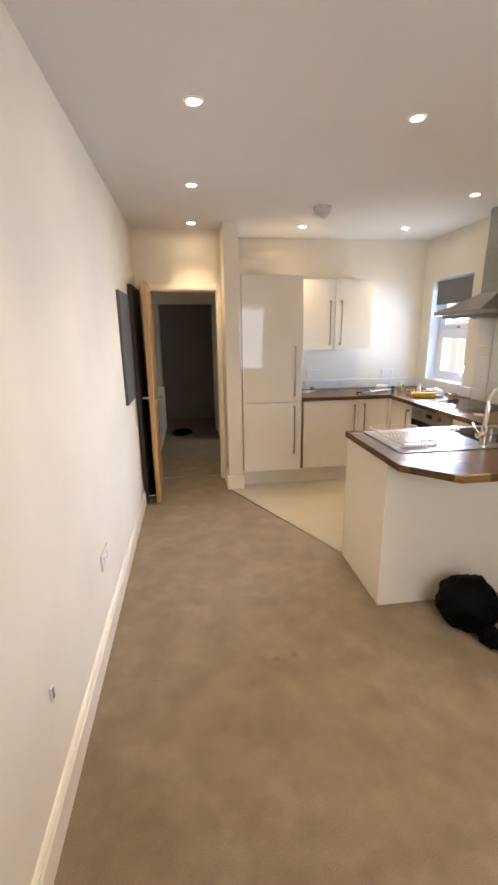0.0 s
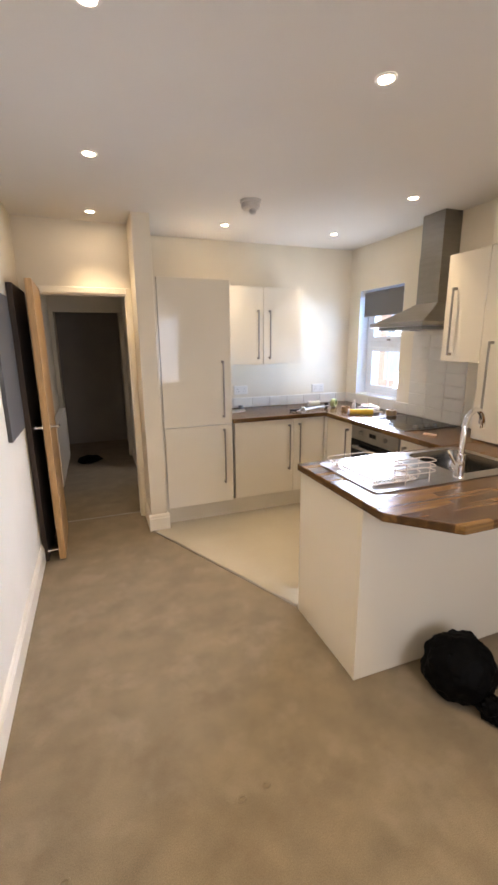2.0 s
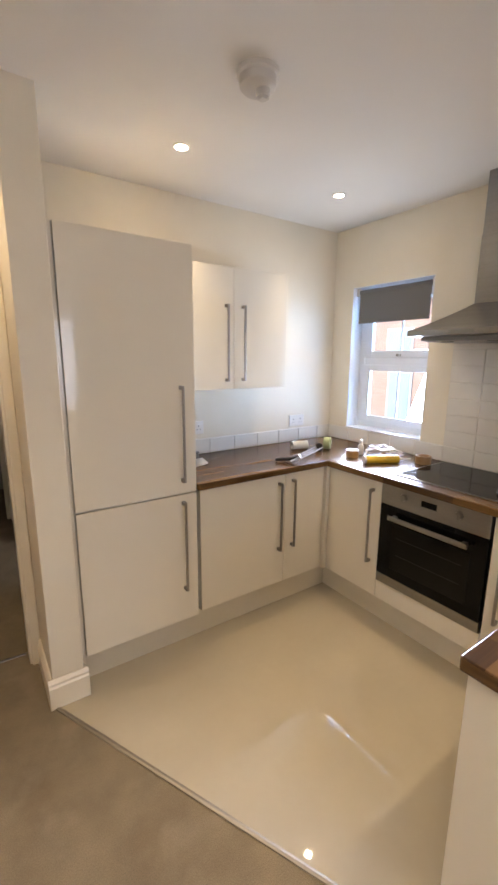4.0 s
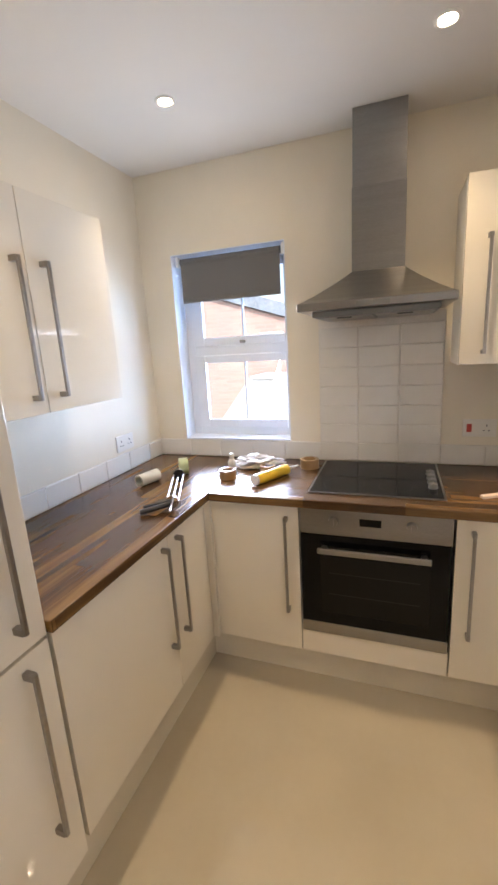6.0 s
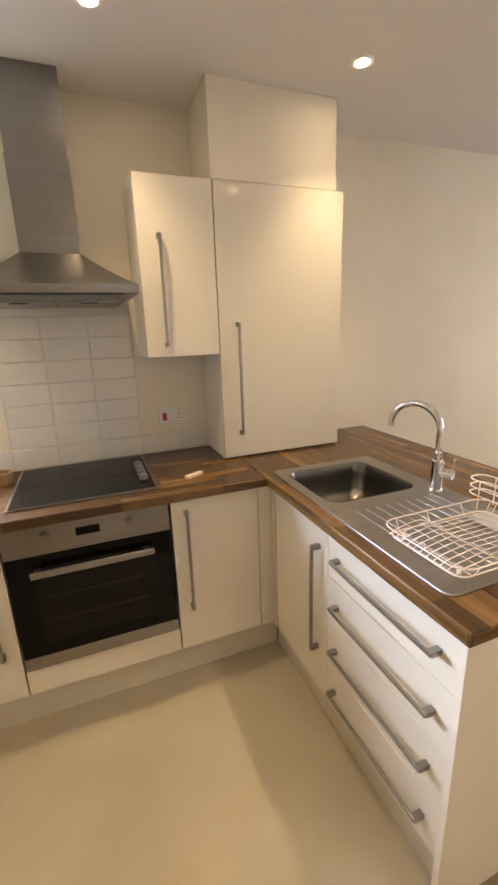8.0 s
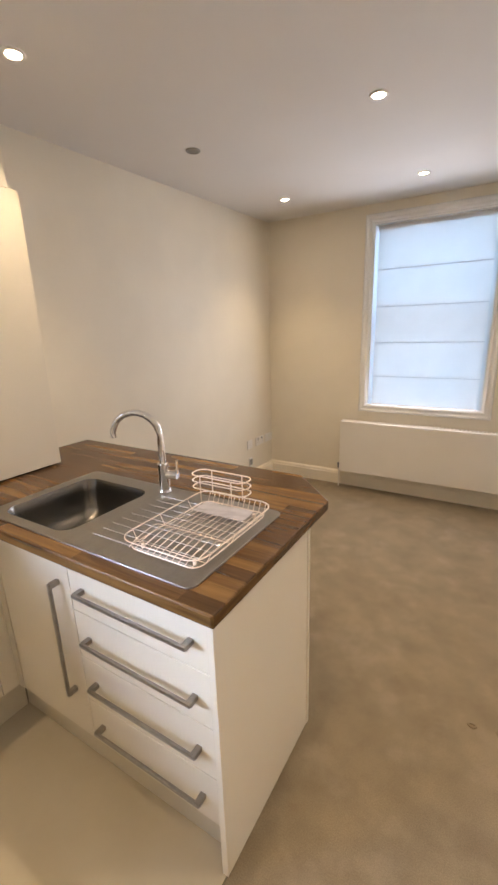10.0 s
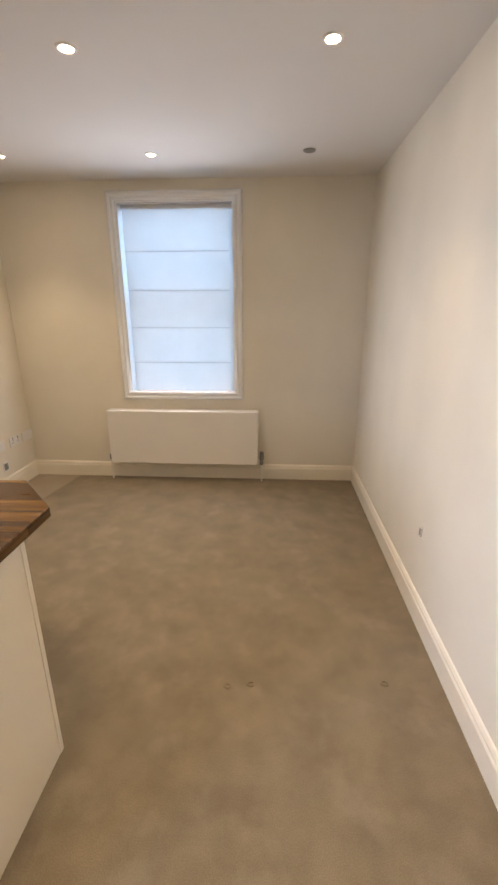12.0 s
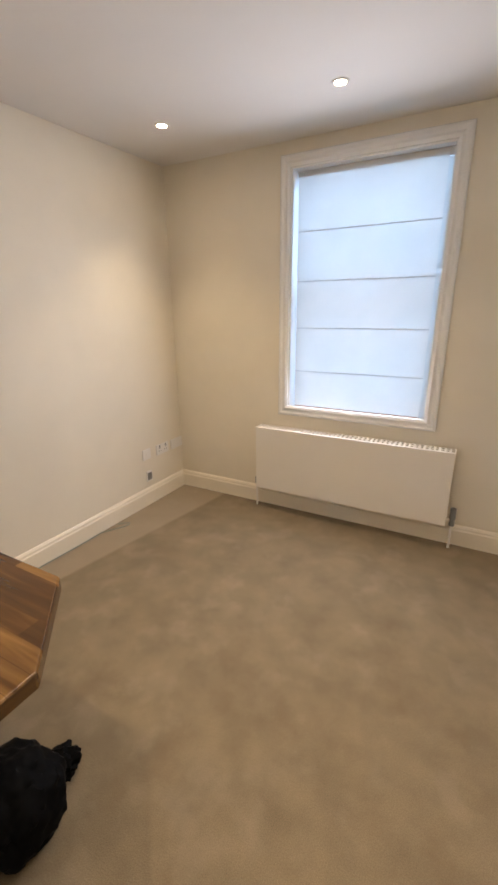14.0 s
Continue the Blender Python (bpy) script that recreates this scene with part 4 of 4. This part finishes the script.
for y in (4.05, 3.745):
    knob = cylinder(bmesh.new(), (2.531, y, 0.820), (2.512, y, 0.820), 0.021, 0.018, 28)
    box(knob, (2.506, y - 0.003, 0.803), (2.513, y + 0.003, 0.837))
    part("knob", knob, STEEL, oven, "round steel knob", smooth=True)
part("display", boxes([((2.5285, 3.86, 0.803), (2.5305, 3.945, 0.835))]), BLACK_GLASS, oven, "small black display")

hob = thing("hob", (2.84, 3.895, 0.91), "black ceramic hob with a thin steel frame", "hob")
part("frame", soften(slab([(2.595, 3.618), (3.10, 3.618), (3.10, 4.172), (2.595, 4.172)], [[(2.604, 3.627), (3.091, 3.627), (3.091, 4.163), (2.604, 4.163)]], 0.9105, 0.9165), 0.001, 75), STEEL, hob)
plate = part("glass", boxes([((2.604, 3.627, 0.9105), (3.091, 4.163, 0.9162))]), BLACK_GLASS, hob)
for x, y, r in ((2.72, 4.03, 0.09), (2.72, 3.81, 0.07), (2.96, 4.03, 0.07), (2.96, 3.81, 0.09)):
    part("ring_mark", slab([(x + r * math.cos(k * math.pi / 20), y + r * math.sin(k * math.pi / 20)) for k in range(40)],
                           [[(x + (r - 0.0025) * math.cos(k * math.pi / 20), y + (r - 0.0025) * math.sin(k * math.pi / 20)) for k in range(40)]], 0.9161, 0.9163), RING_GREY, plate)
for k in range(4):
    bm = cylinder(bmesh.new(), (2.73 + 0.062 * k, 3.66, 0.9162), (2.73 + 0.062 * k, 3.66, 0.936), 0.020, 0.017, 24)
    box(bm, (2.73 + 0.062 * k - 0.017, 3.657, 0.934), (2.73 + 0.062 * k + 0.017, 3.663, 0.939))
    part("knob", bm, GREY_PLASTIC, hob, "grey hob knob", smooth=True)

hood = thing("cooker_hood", (2.9, 3.905, 1.68), "brushed steel chimney cooker hood", "cooker hood")
HY0, HY1, HX, HZ = 3.610, 4.208, 2.668, 1.700
CX, CY0, CY1, CZ = 2.960, 3.792, 4.018, 1.846
bm = bmesh.new()
rings = []
for f in (0.0, 0.12, 0.3, 0.5, 0.7, 0.86, 1.0):
    e, z = 1 - (1 - f) ** 1.05, HZ + (CZ - HZ) * f ** 1.12
    x, y0, y1 = HX + (CX - HX) * e, HY0 + (CY0 - HY0) * e, HY1 + (CY1 - HY1) * e
    rings.append([(x, y0, z), (x, y1, z), (RIGHT - 0.002, y1, z), (RIGHT - 0.002, y0, z)])
loft(bm, rings)
part("canopy", bm, STEEL, hood)
part("rim", boxes([((HX - 0.002, HY0 - 0.002, 1.669), (RIGHT - 0.002, HY1 + 0.002, HZ + 0.001))], bevel=0.003), STEEL, hood)
part("chimney", boxes([((CX, CY0, CZ - 0.001), (RIGHT - 0.002, CY1, 2.19))], bevel=0.002), STEEL, hood)
part("chimney_sleeve", boxes([((CX + 0.003, CY0 + 0.003, 2.19), (RIGHT - 0.002, CY1 - 0.003, H))], bevel=0.0015), STEEL, hood, "telescoping upper chimney sleeve")
part("filter_housing", boxes([((2.715, 3.660, 1.645), (3.10, 4.156, 1.669))], bevel=0.004), GREY_PLASTIC, hood)
for y0, y1 in ((3.675, 3.902), (3.914, 4.141)):
    part("filter", boxes([((2.735, y0, 1.641), (3.08, y1, 1.645))], bevel=0.001), HANDLE, hood, "grey mesh grease filter")
    part("filter_catch", boxes([((2.745, (y0 + y1) / 2 - 0.03, 1.637), (2.765, (y0 + y1) / 2 + 0.03, 1.641))]), BLACK_PLASTIC, hood)
part("control_strip", boxes([((HX - 0.0035, 3.845, 1.676), (HX - 0.0015, 3.972, 1.693))]), GREY_PLASTIC, hood)

# ---- sockets and switches ----
def plate(x, y, z, width, height, facing, label, category, marks=()):
    """A wall plate: facing is the way out of the wall; marks are (along, up, width, height, material) on its face."""
    out = Vector(facing)
    along = Vector((0, 0, 1)).cross(out)
    m = Matrix((( along.x, out.x, 0, x), (along.y, out.y, 0, y), (0, 0, 1, z), (0, 0, 0, 1)))
    ob = thing("wall_plate", (x, y, z), label, category, "wall plates")
    face = part("face", box(bmesh.new(), (-width / 2, 0.0, -height / 2), (width / 2, 0.009, height / 2), m, 0.003), PLASTIC, ob)
    for a, u, w, h, mat in marks:
        part("rocker" if mat is not BLACK_PLASTIC else "pin_slot", box(bmesh.new(), (a - w / 2, 0.008, u - h / 2), (a + w / 2, 0.0115, u + h / 2), m, 0.0008), mat, face)
    return ob


PINS = lambda a: [(a, 0.012, 0.004, 0.009, BLACK_PLASTIC), (a - 0.011, -0.012, 0.007, 0.004, BLACK_PLASTIC), (a + 0.011, -0.012, 0.007, 0.004, BLACK_PLASTIC)]
plate(0.0, 2.60, 0.448, 0.146, 0.086, (1, 0, 0), "white double socket low on the cream wall", "socket", PINS(-0.035) + PINS(0.035))
plate(0.0, 1.75, 0.462, 0.022, 0.050, (1, 0, 0), "small aerial outlet with a dark slot low on the wall", "wall plate", [(0, 0, 0.012, 0.036, GREY_PLASTIC)])
plate(3.053, 0.44, 0.422, 0.086, 0.086, (-0.9993, 0.036, 0), "white single plate near the corner", "wall plate", [(0, 0, 0.02, 0.03, PLASTIC)])
plate(3.047, 0.255, 0.418, 0.146, 0.086, (-0.9993, 0.036, 0), "white double socket near the corner", "socket", PINS(-0.035) + PINS(0.035) + [(-0.035, 0.028, 0.012, 0.016, GREY_PLASTIC), (0.035, 0.028, 0.012, 0.016, GREY_PLASTIC)])
plate(3.042, 0.075, 0.415, 0.146, 0.086, (-0.9993, 0.036, 0), "white blank double plate in the corner", "wall plate")
plate(3.053, 0.43, 0.236, 0.06, 0.086, (-0.9993, 0.036, 0), "small grey cable box above the skirting", "junction box", [(0, 0, 0.045, 0.06, GREY_PLASTIC)])
plate(RIGHT, 3.435, 1.098, 0.146, 0.086, (-1, 0, 0), "white cooker switch with a red rocker and socket", "cooker switch", [(-0.045, 0.0, 0.022, 0.04, RED_PLASTIC)] + PINS(0.03))
plate(2.765, BACK, 1.072, 0.146, 0.086, (0, -1, 0), "white double socket above the worktop", "socket", PINS(-0.035) + PINS(0.035))

plate(1.87, BACK, 1.09, 0.146, 0.086, (0, -1, 0), "white double socket beside the tall cabinet", "socket", PINS(-0.035) + PINS(0.035))

# ---- wall panel, bag, hall things ----
art = thing("wall_panel", (0.0, 3.98, 1.03), "plain dark grey panel hanging on the wall", "panel")
part("board", boxes([((0.0, 3.755, 1.035), (0.022, 4.215, 1.852))], bevel=0.002), PANEL_GREY, art)

# added board: its near-black colour stands in for the shade behind the door
board = thing("shade_board", (0.03, 4.6, 0), "added dark board standing in for the shade behind the open door", "board")
part("board", boxes([((0.004, 4.33, 0.002), (0.040, 4.88, 1.95))], bevel=0.003), material("behind_door_shade", (0.035, 0.024, 0.018), 0.6, grain=0.1, grain_scale=20, stretch=(6, 6, 1)), board)

bag = thing("bin_bag", (1.92, 2.36, 0.0), "full black bin bag with a knotted top on the carpet", "bin bag")
bm = bmesh.new()
bmesh.ops.create_icosphere(bm, subdivisions=5, radius=1.0)
for v in bm.verts:
    d = v.co.normalized()
    r = 1.0 + 0.10 * noise.noise(d * 2.0) + 0.07 * noise.noise(d * 4.5) + 0.04 * noise.noise(d * 10.0) + 0.02 * noise.noise(d * 21.0)
    v.co = Vector((1.915 + 0.155 * r * d.x, 2.37 + 0.150 * r * d.y, max(0.002, 0.125 + 0.145 * r * d.z)))
part("sack", bm, BIN_BAG, bag, smooth=True)
bm = bmesh.new()
bmesh.ops.create_icosphere(bm, subdivisions=4, radius=1.0)
for v in bm.verts:
    d = v.co.normalized()
    r = 1.0 + 0.35 * noise.noise(d * 3.0 + Vector((4, 2, 1))) + 0.15 * noise.noise(d * 9.0)
    v.co = Vector((1.925 + 0.052 * r * d.x, 2.195 + 0.062 * r * d.y, max(0.002, 0.05 + 0.048 * r * d.z)))
part("knot", bm, BIN_BAG, bag, smooth=True)

hall_rad = thing("radiator", (0.05, 6.1, 0.15), "white panel radiator on the dim hall wall", "radiator")
part("panel", boxes([((0.03, 5.45, 0.2), (0.10, 6.75, 0.80))], bevel=0.006), RADIATOR_PAINT, hall_rad)
for y in (5.7, 6.5):
    part("bracket", boxes([((-0.015, y - 0.02, 0.3), (0.03, y + 0.02, 0.7))]), RADIATOR_PAINT, hall_rad)
box_ob = thing("wall_box", (0.87, 5.7, 1.72), "small dark box on the hall wall", "wall box")
part("case", boxes([((0.865, 5.63, 1.66), (0.90, 5.77, 1.80))], bevel=0.004), GREY_PLASTIC, box_ob)
shoe = thing("dark_bundle", (0.30, 7.05, 0.0), "small dark bundle on the hall floor", "bundle")
bm = bmesh.new()
bmesh.ops.create_icosphere(bm, subdivisions=4, radius=1.0)
for v in bm.verts:
    d = v.co.normalized()
    r = 1.0 + 0.3 * noise.noise(d * 2.5 + Vector((7, 0, 0)))
    v.co = Vector((0.31 + 0.15 * r * d.x, 7.05 + 0.12 * r * d.y, max(0.002, 0.04 + 0.05 * r * d.z)))
part("heap", bm, BIN_BAG, shoe, smooth=True)

cable = thing("loose_cable", (3.06, 1.4, 0.0), "thin grey-green cable lying along the skirting", "cable")
line = [(3.014 + 0.0346 * y - 0.006 * math.sin(y * 7), y, 0.0045) for y in np.linspace(2.15, 0.98, 24)]
line += [(3.010, 0.92, 0.0045), (2.975, 0.86, 0.0045), (2.950, 0.80, 0.0045), (2.965, 0.775, 0.0045), (3.0, 0.80, 0.0045), (3.018, 0.84, 0.010)]
part("lead", tube(bmesh.new(), line, 0.004, 6), CABLE, cable, smooth=True)

# ---- things on the worktop ----
TOP = 0.9102


def tape_roll(x, y, r, height, mat, label, lean=None):
    ob = thing("tape_roll", (x, y, TOP), label, "tape")
    bm = bmesh.new()
    m = lean or Matrix.Translation((x, y, TOP))
    prof = ((r * 0.72, 0.0), (r, 0.0), (r, height), (r * 0.72, height))
    rings = [[m @ Vector((p * math.cos(k * math.pi / 16), p * math.sin(k * math.pi / 16), z)) for p, z in prof] for k in range(32)]
    loft(bm, rings + rings[:1], False, False)
    bmesh.ops.remove_doubles(bm, verts=bm.verts, dist=1e-5)
    part("ring", bm, mat, ob, smooth=True)
    return ob


tape_roll(2.73, 4.60, 0.042, 0.046, BROWN_TAPE, "brown parcel tape roll lying on the worktop")
tape_roll(2.86, 4.43, 0.040, 0.036, BROWN_TAPE, "brown tape roll beside the sealant tube")
tape_roll(2.97, 4.235, 0.048, 0.048, BROWN_TAPE, "brown tape roll beside the hob")
tape_roll(2.74, 4.92, 0.043, 0.045, GREEN_TAPE, "green-edged tape roll lying on its side", Matrix.Translation((2.745, 4.88, TOP + 0.0435)) @ Matrix.Rotation(radians(90), 4, "X") @ Matrix.Rotation(radians(35), 4, "Y"))
tape_roll(2.66, 4.97, 0.030, 0.12, CLEAR_TAPE, "roll of clear film lying on the worktop", Matrix.Translation((2.64, 4.95, TOP + 0.031)) @ Matrix.Rotation(radians(75), 4, "Z") @ Matrix.Rotation(radians(-90), 4, "X"))

cartridge = thing("sealant_tube", (2.76, 4.37, TOP), "yellow sealant cartridge lying on the worktop", "sealant tube")
a, b = Vector((2.655, 4.425, TOP + 0.026)), Vector((2.84, 4.325, TOP + 0.026))
way = (b - a).normalized()
part("barrel", cylinder(bmesh.new(), a, b, 0.0255, sides=28), YELLOW, cartridge, smooth=True)
part("end_cap", cylinder(bmesh.new(), a - way * 0.014, a - way * 0.0005, 0.0262, sides=28), PALE_WRAP, cartridge, "pale plastic end cap", smooth=True)
bm = cylinder(bmesh.new(), b + way * 0.0005, b + way * 0.02, 0.012, 0.010)
cylinder(bm, b + way * 0.02, b + way * 0.085, 0.008, 0.003)
part("nozzle", bm, PLASTIC, cartridge, "white tapered nozzle", smooth=True)

wrap = thing("plastic_wrap", (2.87, 4.50, TOP), "crumpled clear plastic packaging", "packaging")
bm = bmesh.new()
bmesh.ops.create_icosphere(bm, subdivisions=4, radius=1.0)
for v in bm.verts:
    d = v.co.normalized()
    r = 1.0 + 0.5 * noise.noise(d * 2.5 + Vector((1, 5, 2))) + 0.25 * noise.noise(d * 6.0)
    v.co = Vector((2.93 + 0.06 * r * d.x, 4.50 + 0.12 * r * d.y, max(TOP + 0.001, TOP + 0.03 + 0.035 * r * d.z)))
part("film", bm, PALE_WRAP, wrap)
bottle = thing("small_bottle", (2.80, 4.64, TOP), "small white plastic bottle standing on the worktop", "bottle")
bm = bmesh.new()
loft(bm, [[(2.83 + r * math.cos(k * math.pi / 10), 4.615 + r * math.sin(k * math.pi / 10), TOP + z) for k in range(20)]
          for r, z in ((0.018, 0), (0.021, 0.004), (0.021, 0.055), (0.014, 0.07), (0.010, 0.075), (0.012, 0.078), (0.012, 0.098), (0.009, 0.102))])
part("body", bm, PLASTIC, bottle, smooth=True)
chip = thing("card_strip", (2.67, 3.45, TOP), "small pale pink strip lying beside the hob", "strip")
part("strip", box(bmesh.new(), (-0.045, -0.012, 0), (0.045, 0.012, 0.012), Matrix.Translation((2.675, 3.45, TOP)) @ Matrix.Rotation(radians(-62), 4, "Z"), 0.002), PINK_CARD, chip)

gun = thing("caulking_gun", (2.5, 4.82, TOP), "black and chrome caulking gun lying on the worktop", "caulking gun")
ga, gb = Vector((2.31, 4.675, TOP + 0.029)), Vector((2.655, 4.835, TOP + 0.029))
way = (gb - ga).normalized()
side = way.cross(Vector((0, 0, 1))).normalized()
for s in (-0.024, 0.024):
    part("rail", tube(bmesh.new(), [ga + side * s, gb + side * s], 0.0045, 8), HANDLE, gun, smooth=True)
part("push_rod", tube(bmesh.new(), [ga - way * 0.10, gb - way * 0.05], 0.0045, 8), HANDLE, gun, smooth=True)
part("front_plate", cylinder(bmesh.new(), gb - way * 0.002, gb + way * 0.004, 0.028), BLACK_PLASTIC, gun, smooth=True)
part("rear_plate", cylinder(bmesh.new(), ga - way * 0.004, ga + way * 0.004, 0.028), CHROME, gun, smooth=True)
part("grip", tube(bmesh.new(), [ga - way * 0.012, ga - way * 0.025 - side * 0.05 - Vector((0, 0, 0.008)), ga - way * 0.045 - side * 0.125 - Vector((0, 0, 0.016))], 0.011, 10), BLACK_PLASTIC, gun, "black grip", smooth=True)
part("trigger", tube(bmesh.new(), [ga + way * 0.015, ga + way * 0.015 - side * 0.05 - Vector((0, 0, 0.008)), ga + way * 0.02 - side * 0.12 - Vector((0, 0, 0.019))], 0.007, 8), BLACK_PLASTIC, gun, "black trigger", smooth=True)

papers = thing("paper_sheets", (1.72, 5.0, TOP), "white papers lying beside the tall cabinet", "paper")
for k, (x, y, a) in enumerate(((1.71, 4.99, 8), (1.74, 5.02, -14))):
    bm = bmesh.new()
    m = Matrix.Translation((x, y, TOP + 0.001 + 0.004 * k)) @ Matrix.Rotation(radians(a), 4, "Z")
    grid = [[bm.verts.new(m @ Vector((0.1 * (i / 4 - 1), 0.075 * (j / 4 - 1), 0.006 * (i / 4 - 1) ** 2))) for j in range(9)] for i in range(9)]
    for one, two in zip(grid, grid[1:]):
        for q in range(8):
            bm.faces.new((one[q], one[q + 1], two[q + 1], two[q]))
    bmesh.ops.solidify(bm, geom=bm.faces[:], thickness=0.0012)
    part("sheet", bm, RENDER_WHITE, papers)
clip_ob = thing("small_tin", (1.85, 5.14, TOP), "small dark grey tin against the back wall", "tin")
bm = cylinder(bmesh.new(), (1.845, 5.15, TOP), (1.845, 5.15, TOP + 0.028), 0.024)
cylinder(bm, (1.845, 5.15, TOP + 0.027), (1.845, 5.15, TOP + 0.034), 0.026)
part("can", bm, GREY_PLASTIC, clip_ob, smooth=True)

# ---- outside the kitchen window ----
structure("ground", boxes([((-400, -400, -3.1), (400, 400, -2.9))]), GROUND, "grey paved ground below the flat", "ground")
house = thing("brick_house", (11.0, 8.0, -2.9), "red brick house with a slate roof opposite the window", "house")
bm = bmesh.new()
loft(bm, [[(x, 5.2, -2.9), (x, 16.0, -2.9), (x, 16.0, 2.0), (x, 10.6, 3.6), (x, 5.2, 1.82)] for x in (9.0, 15.0)])
part("wall", bm, BRICK, house)
bm = bmesh.new()
loft(bm, [[(x, 10.6, 3.63), (x, 4.6, 1.65), (x, 4.6, 1.90), (x, 10.6, 3.88)] for x in (8.85, 15.2)])
part("roof", bm, SLATE, house)
bm = bmesh.new()
loft(bm, [[(x, 10.6, 3.63), (x, 16.4, 1.91), (x, 16.4, 2.15), (x, 10.6, 3.88)] for x in (8.85, 15.2)])
part("roof", bm, SLATE, house)
for y, z, w, h in ((8.78, 0.65, 0.55, 1.15), (8.85, 1.95, 0.6, 0.45), (11.5, 1.2, 0.9, 1.5)):
    frame_ob = part("window", boxes([((8.97, y - w / 2 - 0.05, z - h / 2 - 0.05), (9.02, y + w / 2 + 0.05, z + h / 2 + 0.05))]), DAYLIT_UPVC, house)
    part("pane", boxes([((8.955, y - w / 2, z - h / 2), (8.968, y + w / 2, z + h / 2))]), BLUE_PAINT, frame_ob, "blue-tinted pane")
shed = thing("white_outbuilding", (8.2, 3.0, -2.9), "white sunlit outbuilding below the window", "outbuilding")
bm = bmesh.new()
loft(bm, [[(x, -4.0, -2.9), (x, 7.0, -2.9), (x, 7.0, 0.15), (x, 6.35, 0.98), (x, -4.0, 0.98)] for x in (8.0, 8.8)])
part("wall", bm, RENDER_WHITE, shed)
part("coping", boxes([((7.95, -4.0, 0.982), (8.85, 6.3, 1.03))]), RENDER_WHITE, shed)

# ---- wall tiles last: three columns behind the hob and one row round the worktop ----
TILE_W, TILE_H, J = 0.1965, 0.0975, 0.0025
backing = structure("wall_tiles", boxes([((RIGHT - 0.004, 3.603, 0.912), (RIGHT - 0.0005, 4.203, 1.662)), ((RIGHT - 0.004, 3.248, 0.912), (RIGHT - 0.0005, 3.603, 1.012)), ((RIGHT - 0.004, 4.203, 0.912), (RIGHT - 0.0005, BACK, 1.012)),
                                         ((1.586, BACK - 0.004, 0.912), (RIGHT - 0.004, BACK - 0.0005, 1.012))]), GROUT, "white glazed wall tiles with grey joints", "tiles")
meshes = {}


def tile(y0, y1, z0, z1, on_back=False):
    """One glazed tile with a softened edge; alike tiles share a mesh."""
    key = (round(y1 - y0, 4), round(z1 - z0, 4), on_back)
    if key not in meshes:
        bm = bmesh.new()
        w, h = (y1 - y0) / 2, (z1 - z0) / 2
        loft(bm, [[(-d, a * (w - i), b * (h - i)) for a, b in ((-1, -1), (1, -1), (1, 1), (-1, 1))] for d, i in ((0.0, 0.0), (0.0035, 0.0), (0.0055, 0.003))])
        bmesh.ops.recalc_face_normals(bm, faces=bm.faces)
        if on_back:
            bmesh.ops.rotate(bm, cent=(0, 0, 0), matrix=Matrix.Rotation(radians(90), 3, "Z"), verts=bm.verts)
        meshes[key] = bpy.data.meshes.new("tile")
        bm.to_mesh(meshes[key])
        bm.free()
        meshes[key].materials.append(WALL_TILE)
    ob = new("tile", meshes[key])
    ob.parent = backing
    ob.location = ((y0 + y1) / 2, BACK - 0.0035, (z0 + z1) / 2) if on_back else (RIGHT - 0.0035, (y0 + y1) / 2, (z0 + z1) / 2)


for row in range(7):
    z = 0.913 + row * 0.1
    for y in (3.605, 3.805, 4.005):
        tile(y, y + TILE_W, z, z + TILE_H)
for y0, y1 in ((3.25, 3.4015), (3.405, 3.6015), (4.205, 4.4015), (4.405, 4.6015), (4.605, 4.8015), (4.805, 5.0015), (5.005, 5.21)):
    tile(y0, y1, 0.913, 1.0105)
for k in range(7):
    x = 1.59 + 0.2 * k
    tile(x, x + TILE_W, 0.913, 1.0105, True)
tile(2.99, 3.12, 0.913, 1.0105, True)
